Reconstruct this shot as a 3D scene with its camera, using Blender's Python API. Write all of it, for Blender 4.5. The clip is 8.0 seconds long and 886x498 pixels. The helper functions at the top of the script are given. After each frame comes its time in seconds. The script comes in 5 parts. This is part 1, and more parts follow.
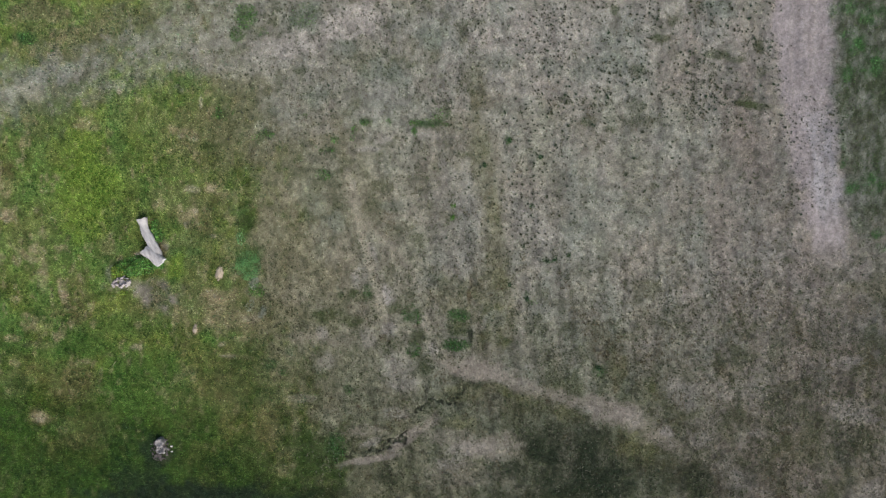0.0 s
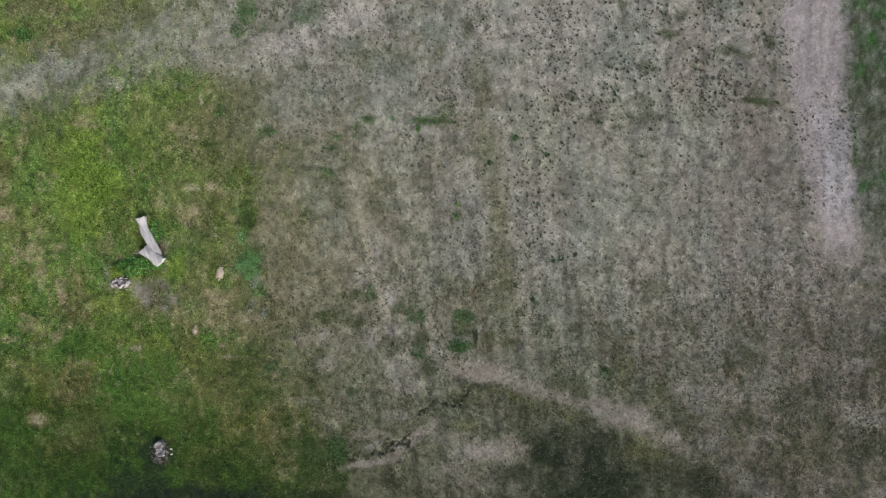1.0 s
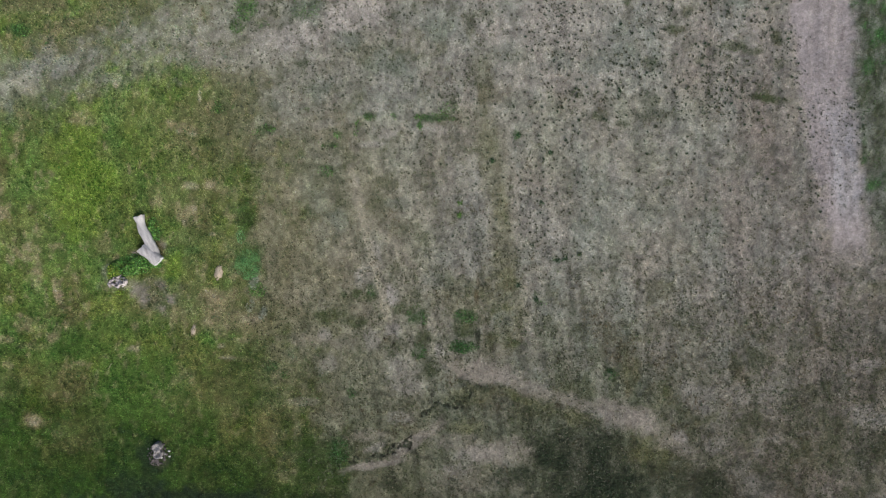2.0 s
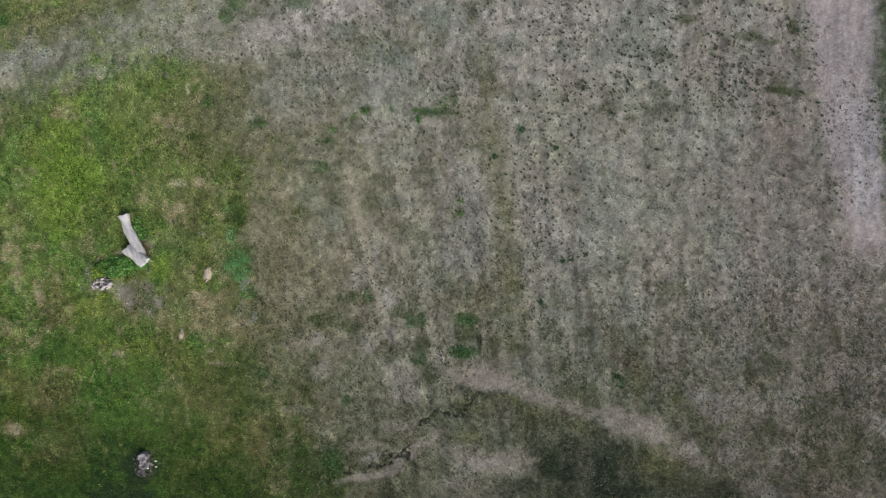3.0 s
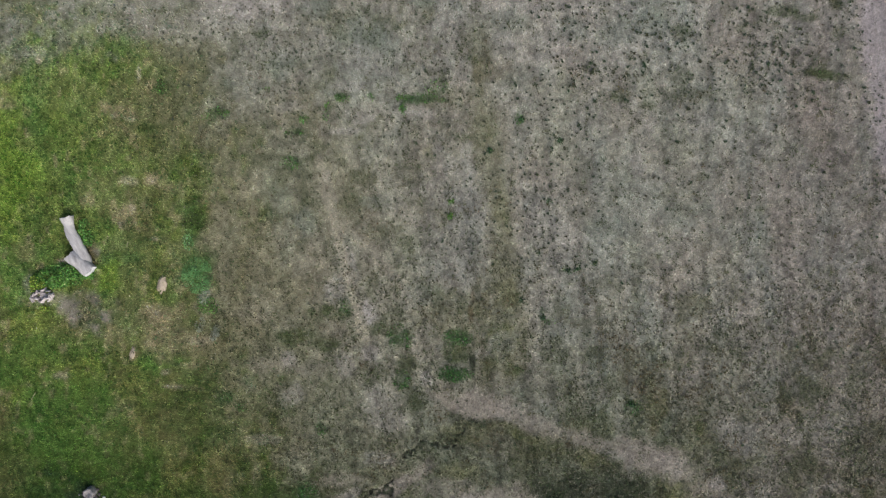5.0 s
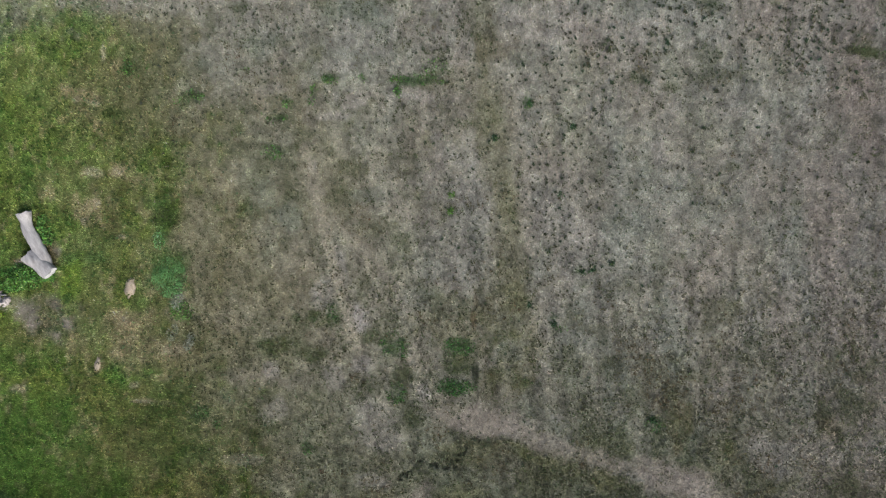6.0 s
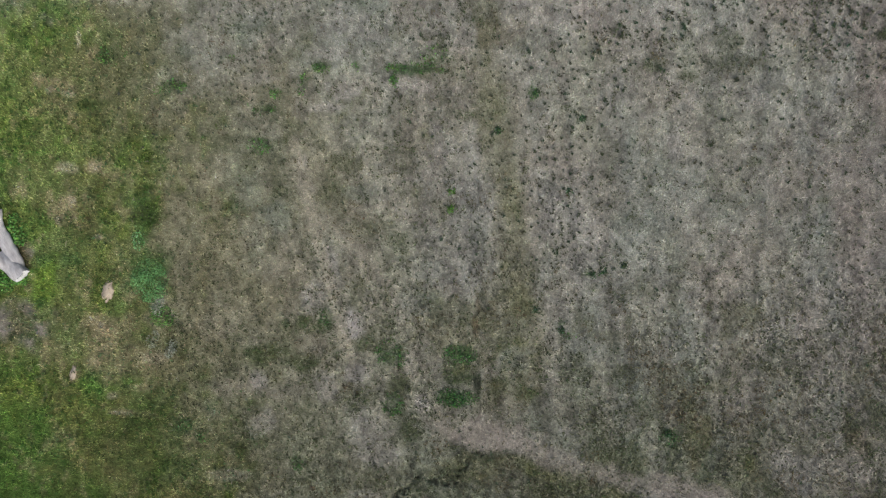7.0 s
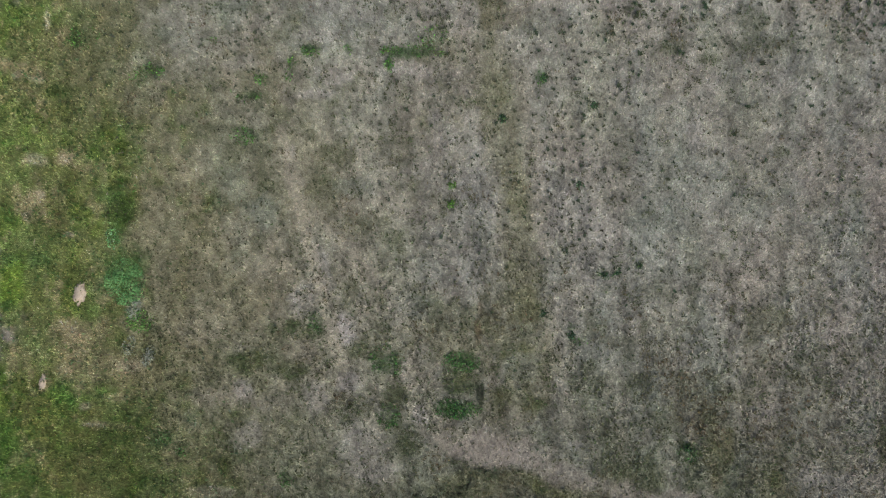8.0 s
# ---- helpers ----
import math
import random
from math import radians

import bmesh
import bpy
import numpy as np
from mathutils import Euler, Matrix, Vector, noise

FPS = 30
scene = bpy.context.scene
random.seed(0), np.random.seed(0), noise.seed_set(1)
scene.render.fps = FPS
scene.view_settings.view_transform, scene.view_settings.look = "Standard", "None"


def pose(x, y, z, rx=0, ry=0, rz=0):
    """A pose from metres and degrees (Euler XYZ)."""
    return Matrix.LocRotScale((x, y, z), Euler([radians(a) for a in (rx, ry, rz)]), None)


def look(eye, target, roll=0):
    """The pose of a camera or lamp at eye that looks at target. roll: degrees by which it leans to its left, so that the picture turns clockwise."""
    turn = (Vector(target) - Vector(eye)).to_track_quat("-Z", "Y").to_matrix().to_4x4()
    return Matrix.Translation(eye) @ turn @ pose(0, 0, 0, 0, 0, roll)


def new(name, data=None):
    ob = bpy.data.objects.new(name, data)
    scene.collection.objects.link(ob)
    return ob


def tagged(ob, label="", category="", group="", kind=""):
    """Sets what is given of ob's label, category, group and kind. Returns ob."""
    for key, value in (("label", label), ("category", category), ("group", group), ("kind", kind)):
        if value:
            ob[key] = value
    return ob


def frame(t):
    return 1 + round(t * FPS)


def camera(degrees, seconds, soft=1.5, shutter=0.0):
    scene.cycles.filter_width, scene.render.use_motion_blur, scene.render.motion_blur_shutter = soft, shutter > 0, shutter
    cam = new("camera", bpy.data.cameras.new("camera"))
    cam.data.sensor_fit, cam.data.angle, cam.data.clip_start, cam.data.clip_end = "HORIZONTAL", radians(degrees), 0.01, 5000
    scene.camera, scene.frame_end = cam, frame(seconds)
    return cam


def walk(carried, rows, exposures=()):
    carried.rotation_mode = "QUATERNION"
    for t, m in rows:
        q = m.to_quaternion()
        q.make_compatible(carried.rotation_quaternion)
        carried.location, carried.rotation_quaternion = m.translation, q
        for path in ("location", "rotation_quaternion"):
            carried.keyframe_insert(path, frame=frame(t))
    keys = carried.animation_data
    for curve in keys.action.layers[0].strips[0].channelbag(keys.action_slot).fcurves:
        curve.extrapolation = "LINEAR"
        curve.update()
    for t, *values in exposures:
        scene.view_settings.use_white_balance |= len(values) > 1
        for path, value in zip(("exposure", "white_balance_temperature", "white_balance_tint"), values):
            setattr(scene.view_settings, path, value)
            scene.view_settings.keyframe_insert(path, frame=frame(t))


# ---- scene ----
# Camera: a drone that sinks towards the field, looking almost straight down.
cam = camera(73.0, 8.0, soft=1.25)
ROWS = [
    (0.0, -0.065, 1.098, 23.306, -2.690, -0.241, 0.125),
    (0.5, -0.094, 1.108, 23.136, -2.683, -0.140, 0.126),
    (1.0, -0.154, 1.051, 22.898, -2.663, -0.066, 0.133),
    (1.5, -0.197, 0.981, 22.700, -2.632, -0.022, 0.139),
    (1.7, -0.205, 0.977, 22.637, -2.617, -0.008, 0.141),
    (2.8, -0.179, 0.909, 21.877, -2.494, 0.103, 0.111),
    (3.0, -0.142, 0.888, 21.498, -2.464, 0.153, 0.128),
    (3.5, 0.008, 0.873, 20.481, -2.411, 0.299, 0.158),
    (4.0, 0.184, 0.914, 19.574, -2.414, 0.463, 0.135),
    (4.5, 0.326, 0.982, 19.186, -2.469, 0.582, 0.150),
    (4.7, 0.368, 1.025, 19.075, -2.498, 0.618, 0.160),
    (5.8, 0.406, 0.957, 17.209, -2.559, 0.665, 0.094),
    (6.0, 0.405, 0.922, 16.820, -2.578, 0.714, 0.096),
    (6.5, 0.413, 0.885, 16.022, -2.622, 0.831, 0.096),
    (7.0, 0.450, 0.916, 15.670, -2.657, 0.895, 0.076),
    (7.5, 0.480, 0.894, 15.317, -2.675, 0.932, 0.068),
    (8.0, 0.463, 0.824, 14.442, -2.663, 0.999, 0.053),
]
walk(cam, [(t, pose(x, y, z, rx, ry, rz)) for t, x, y, z, rx, ry, rz in ROWS],
     exposures=[(0.0, -0.18), (1.5, -0.20), (3.5, -0.23), (4.5, -0.23), (6.5, -0.26), (7.5, -0.25), (8.0, -0.21)])

# Light: hazy sky with a soft sun, low over the field's near right corner.
world = bpy.data.worlds.new("sky")
scene.world = world
world.use_nodes = True
wn, wl = world.node_tree.nodes, world.node_tree.links
wn.clear()
sky = wn.new("ShaderNodeTexSky")
sky.sky_type = 'NISHITA'
sky.sun_disc = False
sky.sun_elevation, sky.sun_rotation = radians(40), radians(150)
sky.air_density, sky.dust_density, sky.ozone_density = 1.0, 4.0, 1.0
back = wn.new("ShaderNodeBackground")
back.inputs["Strength"].default_value = 0.115
wout = wn.new("ShaderNodeOutputWorld")
wl.new(sky.outputs[0], back.inputs["Color"])
wl.new(back.outputs[0], wout.inputs["Surface"])

sun = new("sun", bpy.data.lights.new("sun", 'SUN'))
sun.data.energy, sun.data.angle, sun.data.color = 2.9, radians(40), (1.0, 0.97, 0.92)
sun.matrix_world = look((13, -22.5, 22), (0, 0, 0))


# ---- materials ----
def nodes_of(name):
    m = bpy.data.materials.new(name)
    m.use_nodes = True
    nt = m.node_tree
    return m, nt, nt.nodes["Principled BSDF"]


def noise_node(nt, scale, detail=6.0, rough=0.6, coord="Object", stretch=None):
    tc = nt.nodes.new("ShaderNodeTexCoord")
    n = nt.nodes.new("ShaderNodeTexNoise")
    n.inputs["Scale"].default_value, n.inputs["Detail"].default_value = scale, detail
    n.inputs["Roughness"].default_value = rough
    if stretch:
        mp = nt.nodes.new("ShaderNodeMapping")
        mp.vector_type = 'TEXTURE'
        mp.inputs["Rotation"].default_value[2], mp.inputs["Scale"].default_value = radians(stretch[0]), (1, stretch[1], 1)
        nt.links.new(tc.outputs[coord], mp.inputs["Vector"])
        nt.links.new(mp.outputs[0], n.inputs["Vector"])
    else:
        nt.links.new(tc.outputs[coord], n.inputs["Vector"])
    return n


def ramp(nt, source, stops):
    r = nt.nodes.new("ShaderNodeValToRGB")
    while len(r.color_ramp.elements) < len(stops):
        r.color_ramp.elements.new(0.5)
    for e, (at, c) in zip(r.color_ramp.elements, stops):
        e.position, e.color = at, (*c, 1.0)
    nt.links.new(source, r.inputs["Fac"])
    return r.outputs["Color"]


def mix(nt, kind, fac, a, b):
    m = nt.nodes.new("ShaderNodeMix")
    m.data_type, m.blend_type = 'RGBA', kind
    if isinstance(fac, float):
        m.inputs["Factor"].default_value = fac
    else:
        nt.links.new(fac, m.inputs["Factor"])
    for sock, v in ((m.inputs["A"], a), (m.inputs["B"], b)):
        if isinstance(v, tuple):
            sock.default_value = (*v, 1.0)
        else:
            nt.links.new(v, sock)
    return m.outputs["Result"]


def bump(nt, bsdf, height, strength, distance):
    b = nt.nodes.new("ShaderNodeBump")
    b.inputs["Strength"].default_value, b.inputs["Distance"].default_value = strength, distance
    nt.links.new(height, b.inputs["Height"])
    nt.links.new(b.outputs["Normal"], bsdf.inputs["Normal"])


def tinted(name, rough, grains, bump_scale=0.0):
    """A surface whose colour lies on the mesh as 'tint', broken up by grain of several sizes."""
    m, nt, bsdf = nodes_of(name)
    at = nt.nodes.new("ShaderNodeAttribute")
    at.attribute_name = "tint"
    col = at.outputs["Color"]
    for scale, lo, hi in grains:
        n = noise_node(nt, scale)
        col = mix(nt, 'MULTIPLY', 1.0, col, ramp(nt, n.outputs["Fac"], [(0.3, lo), (0.7, hi)]))
    nt.links.new(col, bsdf.inputs["Base Color"])
    bsdf.inputs["Roughness"].default_value = rough
    bsdf.inputs["Specular IOR Level"].default_value = 0.15
    if bump_scale:
        bump(nt, bsdf, noise_node(nt, bump_scale).outputs["Fac"], 0.6, 0.03)
    return m


def wood(name, pale, dark, grain=9.0, stretch=None):
    m, nt, bsdf = nodes_of(name)
    a, b = noise_node(nt, grain, 8.0, stretch=stretch), noise_node(nt, grain * 7, 5.0, stretch=stretch)
    col = ramp(nt, a.outputs["Fac"], [(0.28, dark), (0.55, pale)])
    col = mix(nt, 'MULTIPLY', 1.0, col, ramp(nt, b.outputs["Fac"], [(0.3, (0.78, 0.77, 0.76)), (0.65, (1.05, 1.04, 1.03))]))
    nt.links.new(col, bsdf.inputs["Base Color"])
    bsdf.inputs["Roughness"].default_value = 0.8
    bsdf.inputs["Specular IOR Level"].default_value = 0.25
    bump(nt, bsdf, b.outputs["Fac"], 0.5, 0.02)
    return m


SOIL = tinted("soil_and_thatch", 0.95, [(1.7, (0.9, 0.9, 0.9), (1.08, 1.08, 1.08)), (9.0, (0.72, 0.73, 0.72), (1.2, 1.2, 1.22)), (45.0, (0.6, 0.6, 0.6), (1.3, 1.3, 1.3))], 30.0)
BLADE = tinted("grass_blade", 0.8, [(6.0, (0.88, 0.88, 0.88), (1.12, 1.12, 1.12))])
BLEACHED = wood("bleached_wood", (0.62, 0.61, 0.615), (0.33, 0.315, 0.32), 7.0, (24, 5.0))
CUT_WOOD = wood("fresh_cut_wood", (0.85, 0.85, 0.84), (0.70, 0.69, 0.67), 14.0)
ROTTEN = wood("rotten_grey_wood", (0.66, 0.62, 0.63), (0.17, 0.145, 0.15), 12.0, (60, 3.0))
SAWN_WOOD = wood("sawn_grey_white_wood", (0.72, 0.74, 0.77), (0.55, 0.56, 0.58), 14.0)
STUMP_WOOD = wood("damp_stump_wood", (0.15, 0.135, 0.135), (0.035, 0.03, 0.03), 11.0)
GREY_STUMP = wood("weathered_stump_wood", (0.34, 0.33, 0.34), (0.045, 0.04, 0.042), 10.0)
DRY_STALK = wood("dry_stalk", (0.50, 0.45, 0.33), (0.36, 0.31, 0.21), 14.0)
STONE = wood("sandy_stone", (0.54, 0.46, 0.365), (0.40, 0.335, 0.255), 9.0)


# ---- the field: colour, growth and height over the plan ----
def lattice(ix, iy, seed):
    h = (ix.astype(np.int64) * 374761393 + iy.astype(np.int64) * 668265263 + seed * 974711) & 0xFFFFFFFF
    h = ((h ^ (h >> 13)) * 1274126177) & 0xFFFFFFFF
    return ((h ^ (h >> 16)) & 0xFFFF) / 65535.0


def vnoise(x, y, seed):
    ix, iy = np.floor(x), np.floor(y)
    fx, fy = x - ix, y - iy
    fx, fy = fx * fx * (3 - 2 * fx), fy * fy * (3 - 2 * fy)
    a, b = lattice(ix, iy, seed), lattice(ix + 1, iy, seed)
    c, d = lattice(ix, iy + 1, seed), lattice(ix + 1, iy + 1, seed)
    return (a + (b - a) * fx) * (1 - fy) + (c + (d - c) * fx) * fy


def fbm(x, y, size, seed, octaves=4):
    """Noise from -1 to 1 whose largest spots are about size metres across."""
    total, amp, norm = 0.0, 1.0, 0.0
    for k in range(octaves):
        f = 2.03 ** k / size
        total = total + amp * (vnoise(x * f + 17.3 * k, y * f - 9.1 * k, seed + k) * 2 - 1)
        norm += amp
        amp *= 0.6
    return total / norm * 1.5


def smooth(a, b, v):
    t = np.clip((v - a) / (b - a), 0, 1)
    return t * t * (3 - 2 * t)


def line_distance(x, y, points):
    best = np.full(np.shape(x), 1e9)
    along = np.zeros(np.shape(x))
    for n, ((ax, ay), (bx, by)) in enumerate(zip(points, points[1:])):
        ux, uy = bx - ax, by - ay
        s = np.clip(((x - ax) * ux + (y - ay) * uy) / (ux * ux + uy * uy), 0, 1)
        d = np.hypot(x - ax - s * ux, y - ay - s * uy)
        along = np.where(d < best, n + s, along)
        best = np.minimum(best, d)
    return best, along / (len(points) - 1)


# Spots of growth and wear: x, y, half length, half width, turn, how marked.
GREEN = [
    (-0.52, 4.86, 0.7, 0.15, -2, 0.9),
    (0.02, 5.23, 0.37, 0.24, 0, 0.4),
    (-1.05, 4.57, 0.12, 0.16, 0, 0.8),
    (-2.06, 4.87, 0.13, 0.13, 0, 0.6),
    (-2.94, 4.91, 0.22, 0.15, 0, 0.75),
    (-3.42, 4.48, 0.12, 0.3, -15, 0.55),
    (-4.44, 3.81, 0.3, 0.11, 0, 0.85),
    (-4.14, 4.21, 0.16, 0.13, 0, 0.5),
    (-4.56, 2.87, 0.35, 0.19, 0, 0.5),
    (-6.77, 4.46, 0.14, 0.16, 0, 0.9),
    (-7.02, 4.25, 0.27, 0.19, 0, 0.45),
    (-8.64, 5.14, 0.22, 0.11, 0, 0.7),
    (-5.34, 5.15, 0.16, 0.07, 0, 0.6),
]
GREEN_FAR = [
    (-15.91, 8.04, 0.43, 0.24, 0, 0.9),
    (-7.51, 8.9, 0.43, 0.43, 0, 0.75),
    (-7.84, 8.18, 0.26, 0.32, 0, 0.6),
    (-6.97, 8.33, 0.3, 0.17, 0, 0.4),
    (-5.35, 8.87, 0.52, 0.47, 0, 0.35),
    (-4.23, -7.79, 0.4, 0.62, 0, 0.9),
    (-6.8, 4.41, 0.35, 0.17, 0, 0.6),
    (-8.42, 5.23, 0.39, 0.26, 0, 0.5),
]
TAN_MORE = [
    (-15.83, -0.0, 0.18, 0.26, 0, 0.6),
    (-15.59, -0.99, 0.2, 0.2, 0, 0.7),
    (-16.88, 1.2, 0.17, 0.31, 0, 0.8),
    (-16.65, -1.99, 0.2, 0.15, 0, 0.6),
    (-16.24, -2.65, 0.22, 0.13, 0, 0.5),
    (-16.5, -0.49, 0.18, 0.18, 0, 0.5),
    (-13.98, -4.43, 0.27, 0.13, 0, 0.4),
    (-15.16, -3.32, 0.2, 0.13, 0, 0.5),
    (-15.48, 0.54, 0.18, 0.22, 0, 0.4),
    (-9.68, 1.21, 0.11, 0.13, 0, 0.4),
    (-9.91, 0.88, 0.07, 0.13, 0, 0.5),
    (-8.86, -1.75, 0.22, 0.26, 0, 0.5),
    (-9.65, -3.2, 0.13, 0.2, 0, 0.4),
    (-7.78, -3.53, 0.44, 0.11, 0, 0.35),
    (-16.81, -3.54, 0.31, 0.15, 0, 0.6),
]
GREEN_LOW = [
    (0.64, -2.6, 0.44, 0.27, 0, 0.85),
    (0.55, -3.76, 0.55, 0.23, 0, 1.0),
    (-1.15, -2.59, 0.41, 0.38, 0, 0.8),
    (-1.11, -3.91, 0.28, 0.3, 0, 0.85),
    (-2.86, -1.65, 0.23, 0.26, 0, 0.5),
    (-3.94, -1.77, 0.12, 0.15, 0, 0.45),
    (-6.8, -4.51, 0.31, 0.22, 0, 0.7),
    (-6.22, -4.75, 0.19, 0.22, 0, 0.6),
    (-3.65, -5.55, 0.19, 0.19, 0, 0.65),
    (2.5, 4.26, 0.11, 0.21, 0, 0.7),
    (4.09, -0.46, 0.27, 0.12, 0, 0.6),
    (3.32, -1.76, 0.16, 0.12, 0, 0.7),
    (3.6, -2.08, 0.2, 0.1, 0, 0.5),
    (6.2, -4.79, 0.3, 0.22, 0, 0.4),
]
OLIVE = [
    (-4.53, -2.63, 0.7, 0.3, 8, 0.85),
    (-3.54, -2.81, 0.47, 0.25, 0, 0.75),
    (-1.63, -2.34, 0.43, 0.26, 0, 0.55),
    (-0.94, -3.39, 0.4, 0.36, 0, 0.85),
    (-3.35, -1.87, 0.66, 0.22, 0, 0.8),
    (-4.99, -4.94, 0.5, 0.34, 0, 0.45),
    (-0.67, -4.71, 0.34, 0.23, 0, 0.5),
    (-2.19, -4.06, 0.17, 0.14, 0, 0.6),
    (-3.98, 2.98, 0.26, 0.11, 0, 0.7),
    (-4.06, 1.66, 0.24, 0.13, 0, 0.6),
    (-0.65, 2.57, 0.82, 0.38, 0, 0.25),
    (-2.28, 2.4, 0.46, 0.23, 0, 0.5),
    (-2.56, 1.39, 0.29, 0.49, 0, 0.35),
    (-1.86, 0.68, 0.4, 0.29, 0, 0.4),
    (-1.07, 0.44, 0.4, 0.23, 0, 0.45),
]
OLIVE_RIGHT = [
    (0.64, -3.16, 0.47, 0.38, 0, 0.75),
    (1.93, -0.37, 0.33, 0.35, 0, 0.35),
    (2.21, -1.6, 0.52, 0.52, 0, 0.28),
    (2.01, -2.27, 0.44, 0.19, 0, 0.6),
    (1.78, -3.43, 0.41, 0.25, 0, 0.5),
    (2.36, -3.62, 0.44, 0.18, 0, 0.7),
    (8.18, 2.46, 0.23, 0.19, 0, 0.6),
    (5.61, 5.0, 0.37, 0.24, 0, 0.6),
    (10.28, 2.92, 0.21, 0.13, 0, 0.45),
    (1.56, 3.86, 0.54, 0.24, 0, 0.3),
    (10.0, 1.46, 0.2, 0.16, 0, 0.45),
    (1.92, 1.09, 0.3, 0.35, 0, 0.2),
    (0.89, 3.64, 0.4, 0.19, 0, 0.45),
    (2.51, -5.64, 0.47, 0.19, -12, 0.7),
    (7.44, 5.42, 0.45, 0.37, 0, 0.4),
    (8.28, -5.45, 0.12, 0.21, 0, 0.6),
]
OLIVE_FAR = [
    (8.79, 8.79, 0.24, 0.3, 0, 0.6),
    (8.42, 8.11, 0.39, 0.19, 0, 0.65),
    (10.56, 7.52, 0.52, 0.2, 0, 0.8),
    (11.26, 7.3, 0.43, 0.15, 0, 0.6),
    (9.26, 7.0, 0.2, 0.17, 0, 0.6),
    (12.2, 7.82, 0.2, 0.3, 0, 0.6),
    (12.31, 6.88, 0.22, 0.22, 0, 0.5),
    (11.91, 5.59, 0.78, 0.17, -8, 0.85),
    (11.73, 5.97, 0.39, 0.22, 0, 0.5),
    (6.48, 4.62, 0.31, 0.17, 0, 0.6),
    (7.56, 4.95, 1.31, 0.26, 0, 0.35),
    (6.52, 9.12, 0.19, 0.24, 0, 0.6),
    (7.44, 6.86, 0.3, 0.3, 0, 0.55),
    (1.12, 8.68, 0.56, 0.19, 0, 0.5),
    (0.79, 8.25, 0.22, 0.65, 0, 0.4),
    (-5.48, 6.91, 0.3, 0.15, 0, 0.6),
]
OLIVE_LOW = [
    (1.59, -5.38, 0.97, 0.22, -10, 0.4),
    (2.6, -6.01, 1.98, 0.48, -5, 0.4),
    (5.06, -6.58, 0.88, 0.31, -20, 0.8),
    (7.55, -8.06, 1.54, 0.66, -15, 0.8),
    (9.59, -8.86, 1.32, 0.57, -15, 0.7),
    (12.6, -6.82, 0.66, 0.22, -15, 0.5),
]
LOW_WEEDS = [
    (8.73, -7.9, 0.67, 0.31, -20, 0.64),
    (7.29, -7.83, 0.49, 0.36, 0, 0.51),
    (9.87, -8.74, 0.67, 0.49, 0, 0.4),
    (10.11, -9.43, 0.49, 0.27, 0, 0.4),
    (13.61, -6.2, 0.4, 0.49, 0, 0.3),
    (14.44, -5.52, 0.25, 0.53, 0, 0.28),
    (13.56, -4.44, 0.62, 0.27, 0, 0.28),
    (16.95, -5.79, 0.27, 0.4, 0, 0.25),
    (13.56, -7.67, 0.22, 0.18, 0, 0.35),
    (10.83, -7.67, 0.13, 0.11, 0, 0.45),
    (16.4, -7.24, 0.18, 0.2, 0, 0.35),
    (12.24, -6.76, 0.67, 0.31, 0, 0.2),
    (14.74, -8.01, 0.31, 0.67, 0, 0.25),
    (16.56, -2.27, 0.27, 0.31, 0, 0.35),
    (13.12, 1.48, 0.53, 0.48, 0, 0.23),
    (15.32, -5.29, 0.31, 0.22, 0, 0.2),
]
LOW_STRAW = [
    (6.64, -6.38, 1.34, 0.33, -6, 0.5),
    (7.66, -6.93, 0.31, 0.2, 0, 0.7),
    (8.94, -7.24, 0.29, 0.2, 0, 0.7),
    (11.9, -9.15, 0.54, 0.45, 0, 0.4),
    (15.96, -4.39, 0.67, 0.24, 0, 0.55),
    (15.76, -6.24, 0.67, 0.31, 0, 0.35),
    (11.76, -5.52, 0.89, 0.4, 0, 0.3),
    (10.24, -7.56, 0.49, 0.36, 0, 0.35),
    (17.04, -9.61, 0.45, 0.45, 0, 0.4),
    (-1.82, -4.75, 0.58, 0.44, 0, 0.4),
    (1.08, -7.91, 1.0, 0.31, 4, 0.6),
    (0.41, -8.47, 0.67, 0.27, 0, 0.4),
    (-1.82, -6.44, 0.49, 0.31, 0, 0.4),
    (-2.83, -7.68, 0.45, 0.2, 25, 0.5),
    (9.64, -5.75, 0.8, 0.58, 0, 0.45),
    (16.37, -6.6, 0.89, 0.27, 0, 0.5),
]
PALE = [
    (-2.8, 5.27, 0.54, 0.19, 0, 0.5),
    (-2.38, 4.21, 0.54, 0.24, 0, 0.6),
    (-2.84, 3.86, 0.54, 0.13, 0, 0.6),
    (-1.59, 5.73, 0.54, 0.24, 0, 0.5),
    (-0.62, 4.44, 0.67, 0.16, 0, 0.55),
    (-0.03, 3.27, 0.2, 0.19, 0, 0.65),
    (-3.44, 2.4, 0.15, 0.22, 0, 0.6),
    (-4.54, 4.61, 0.51, 0.19, 0, 0.4),
    (6.21, 2.86, 0.24, 0.51, 8, 0.5),
    (8.14, 4.04, 0.4, 0.37, 0, 0.4),
    (6.68, 4.05, 0.27, 0.29, 0, 0.4),
    (2.61, 1.77, 0.32, 0.19, 0, 0.4),
    (4.43, 4.05, 0.4, 0.27, 0, 0.3),
    (3.27, 0.92, 0.59, 0.41, 0, 0.4),
    (-5.77, -1.77, 0.85, 0.55, 0, 0.3),
    (0.7, 1.66, 0.54, 0.49, 0, 0.45),
]
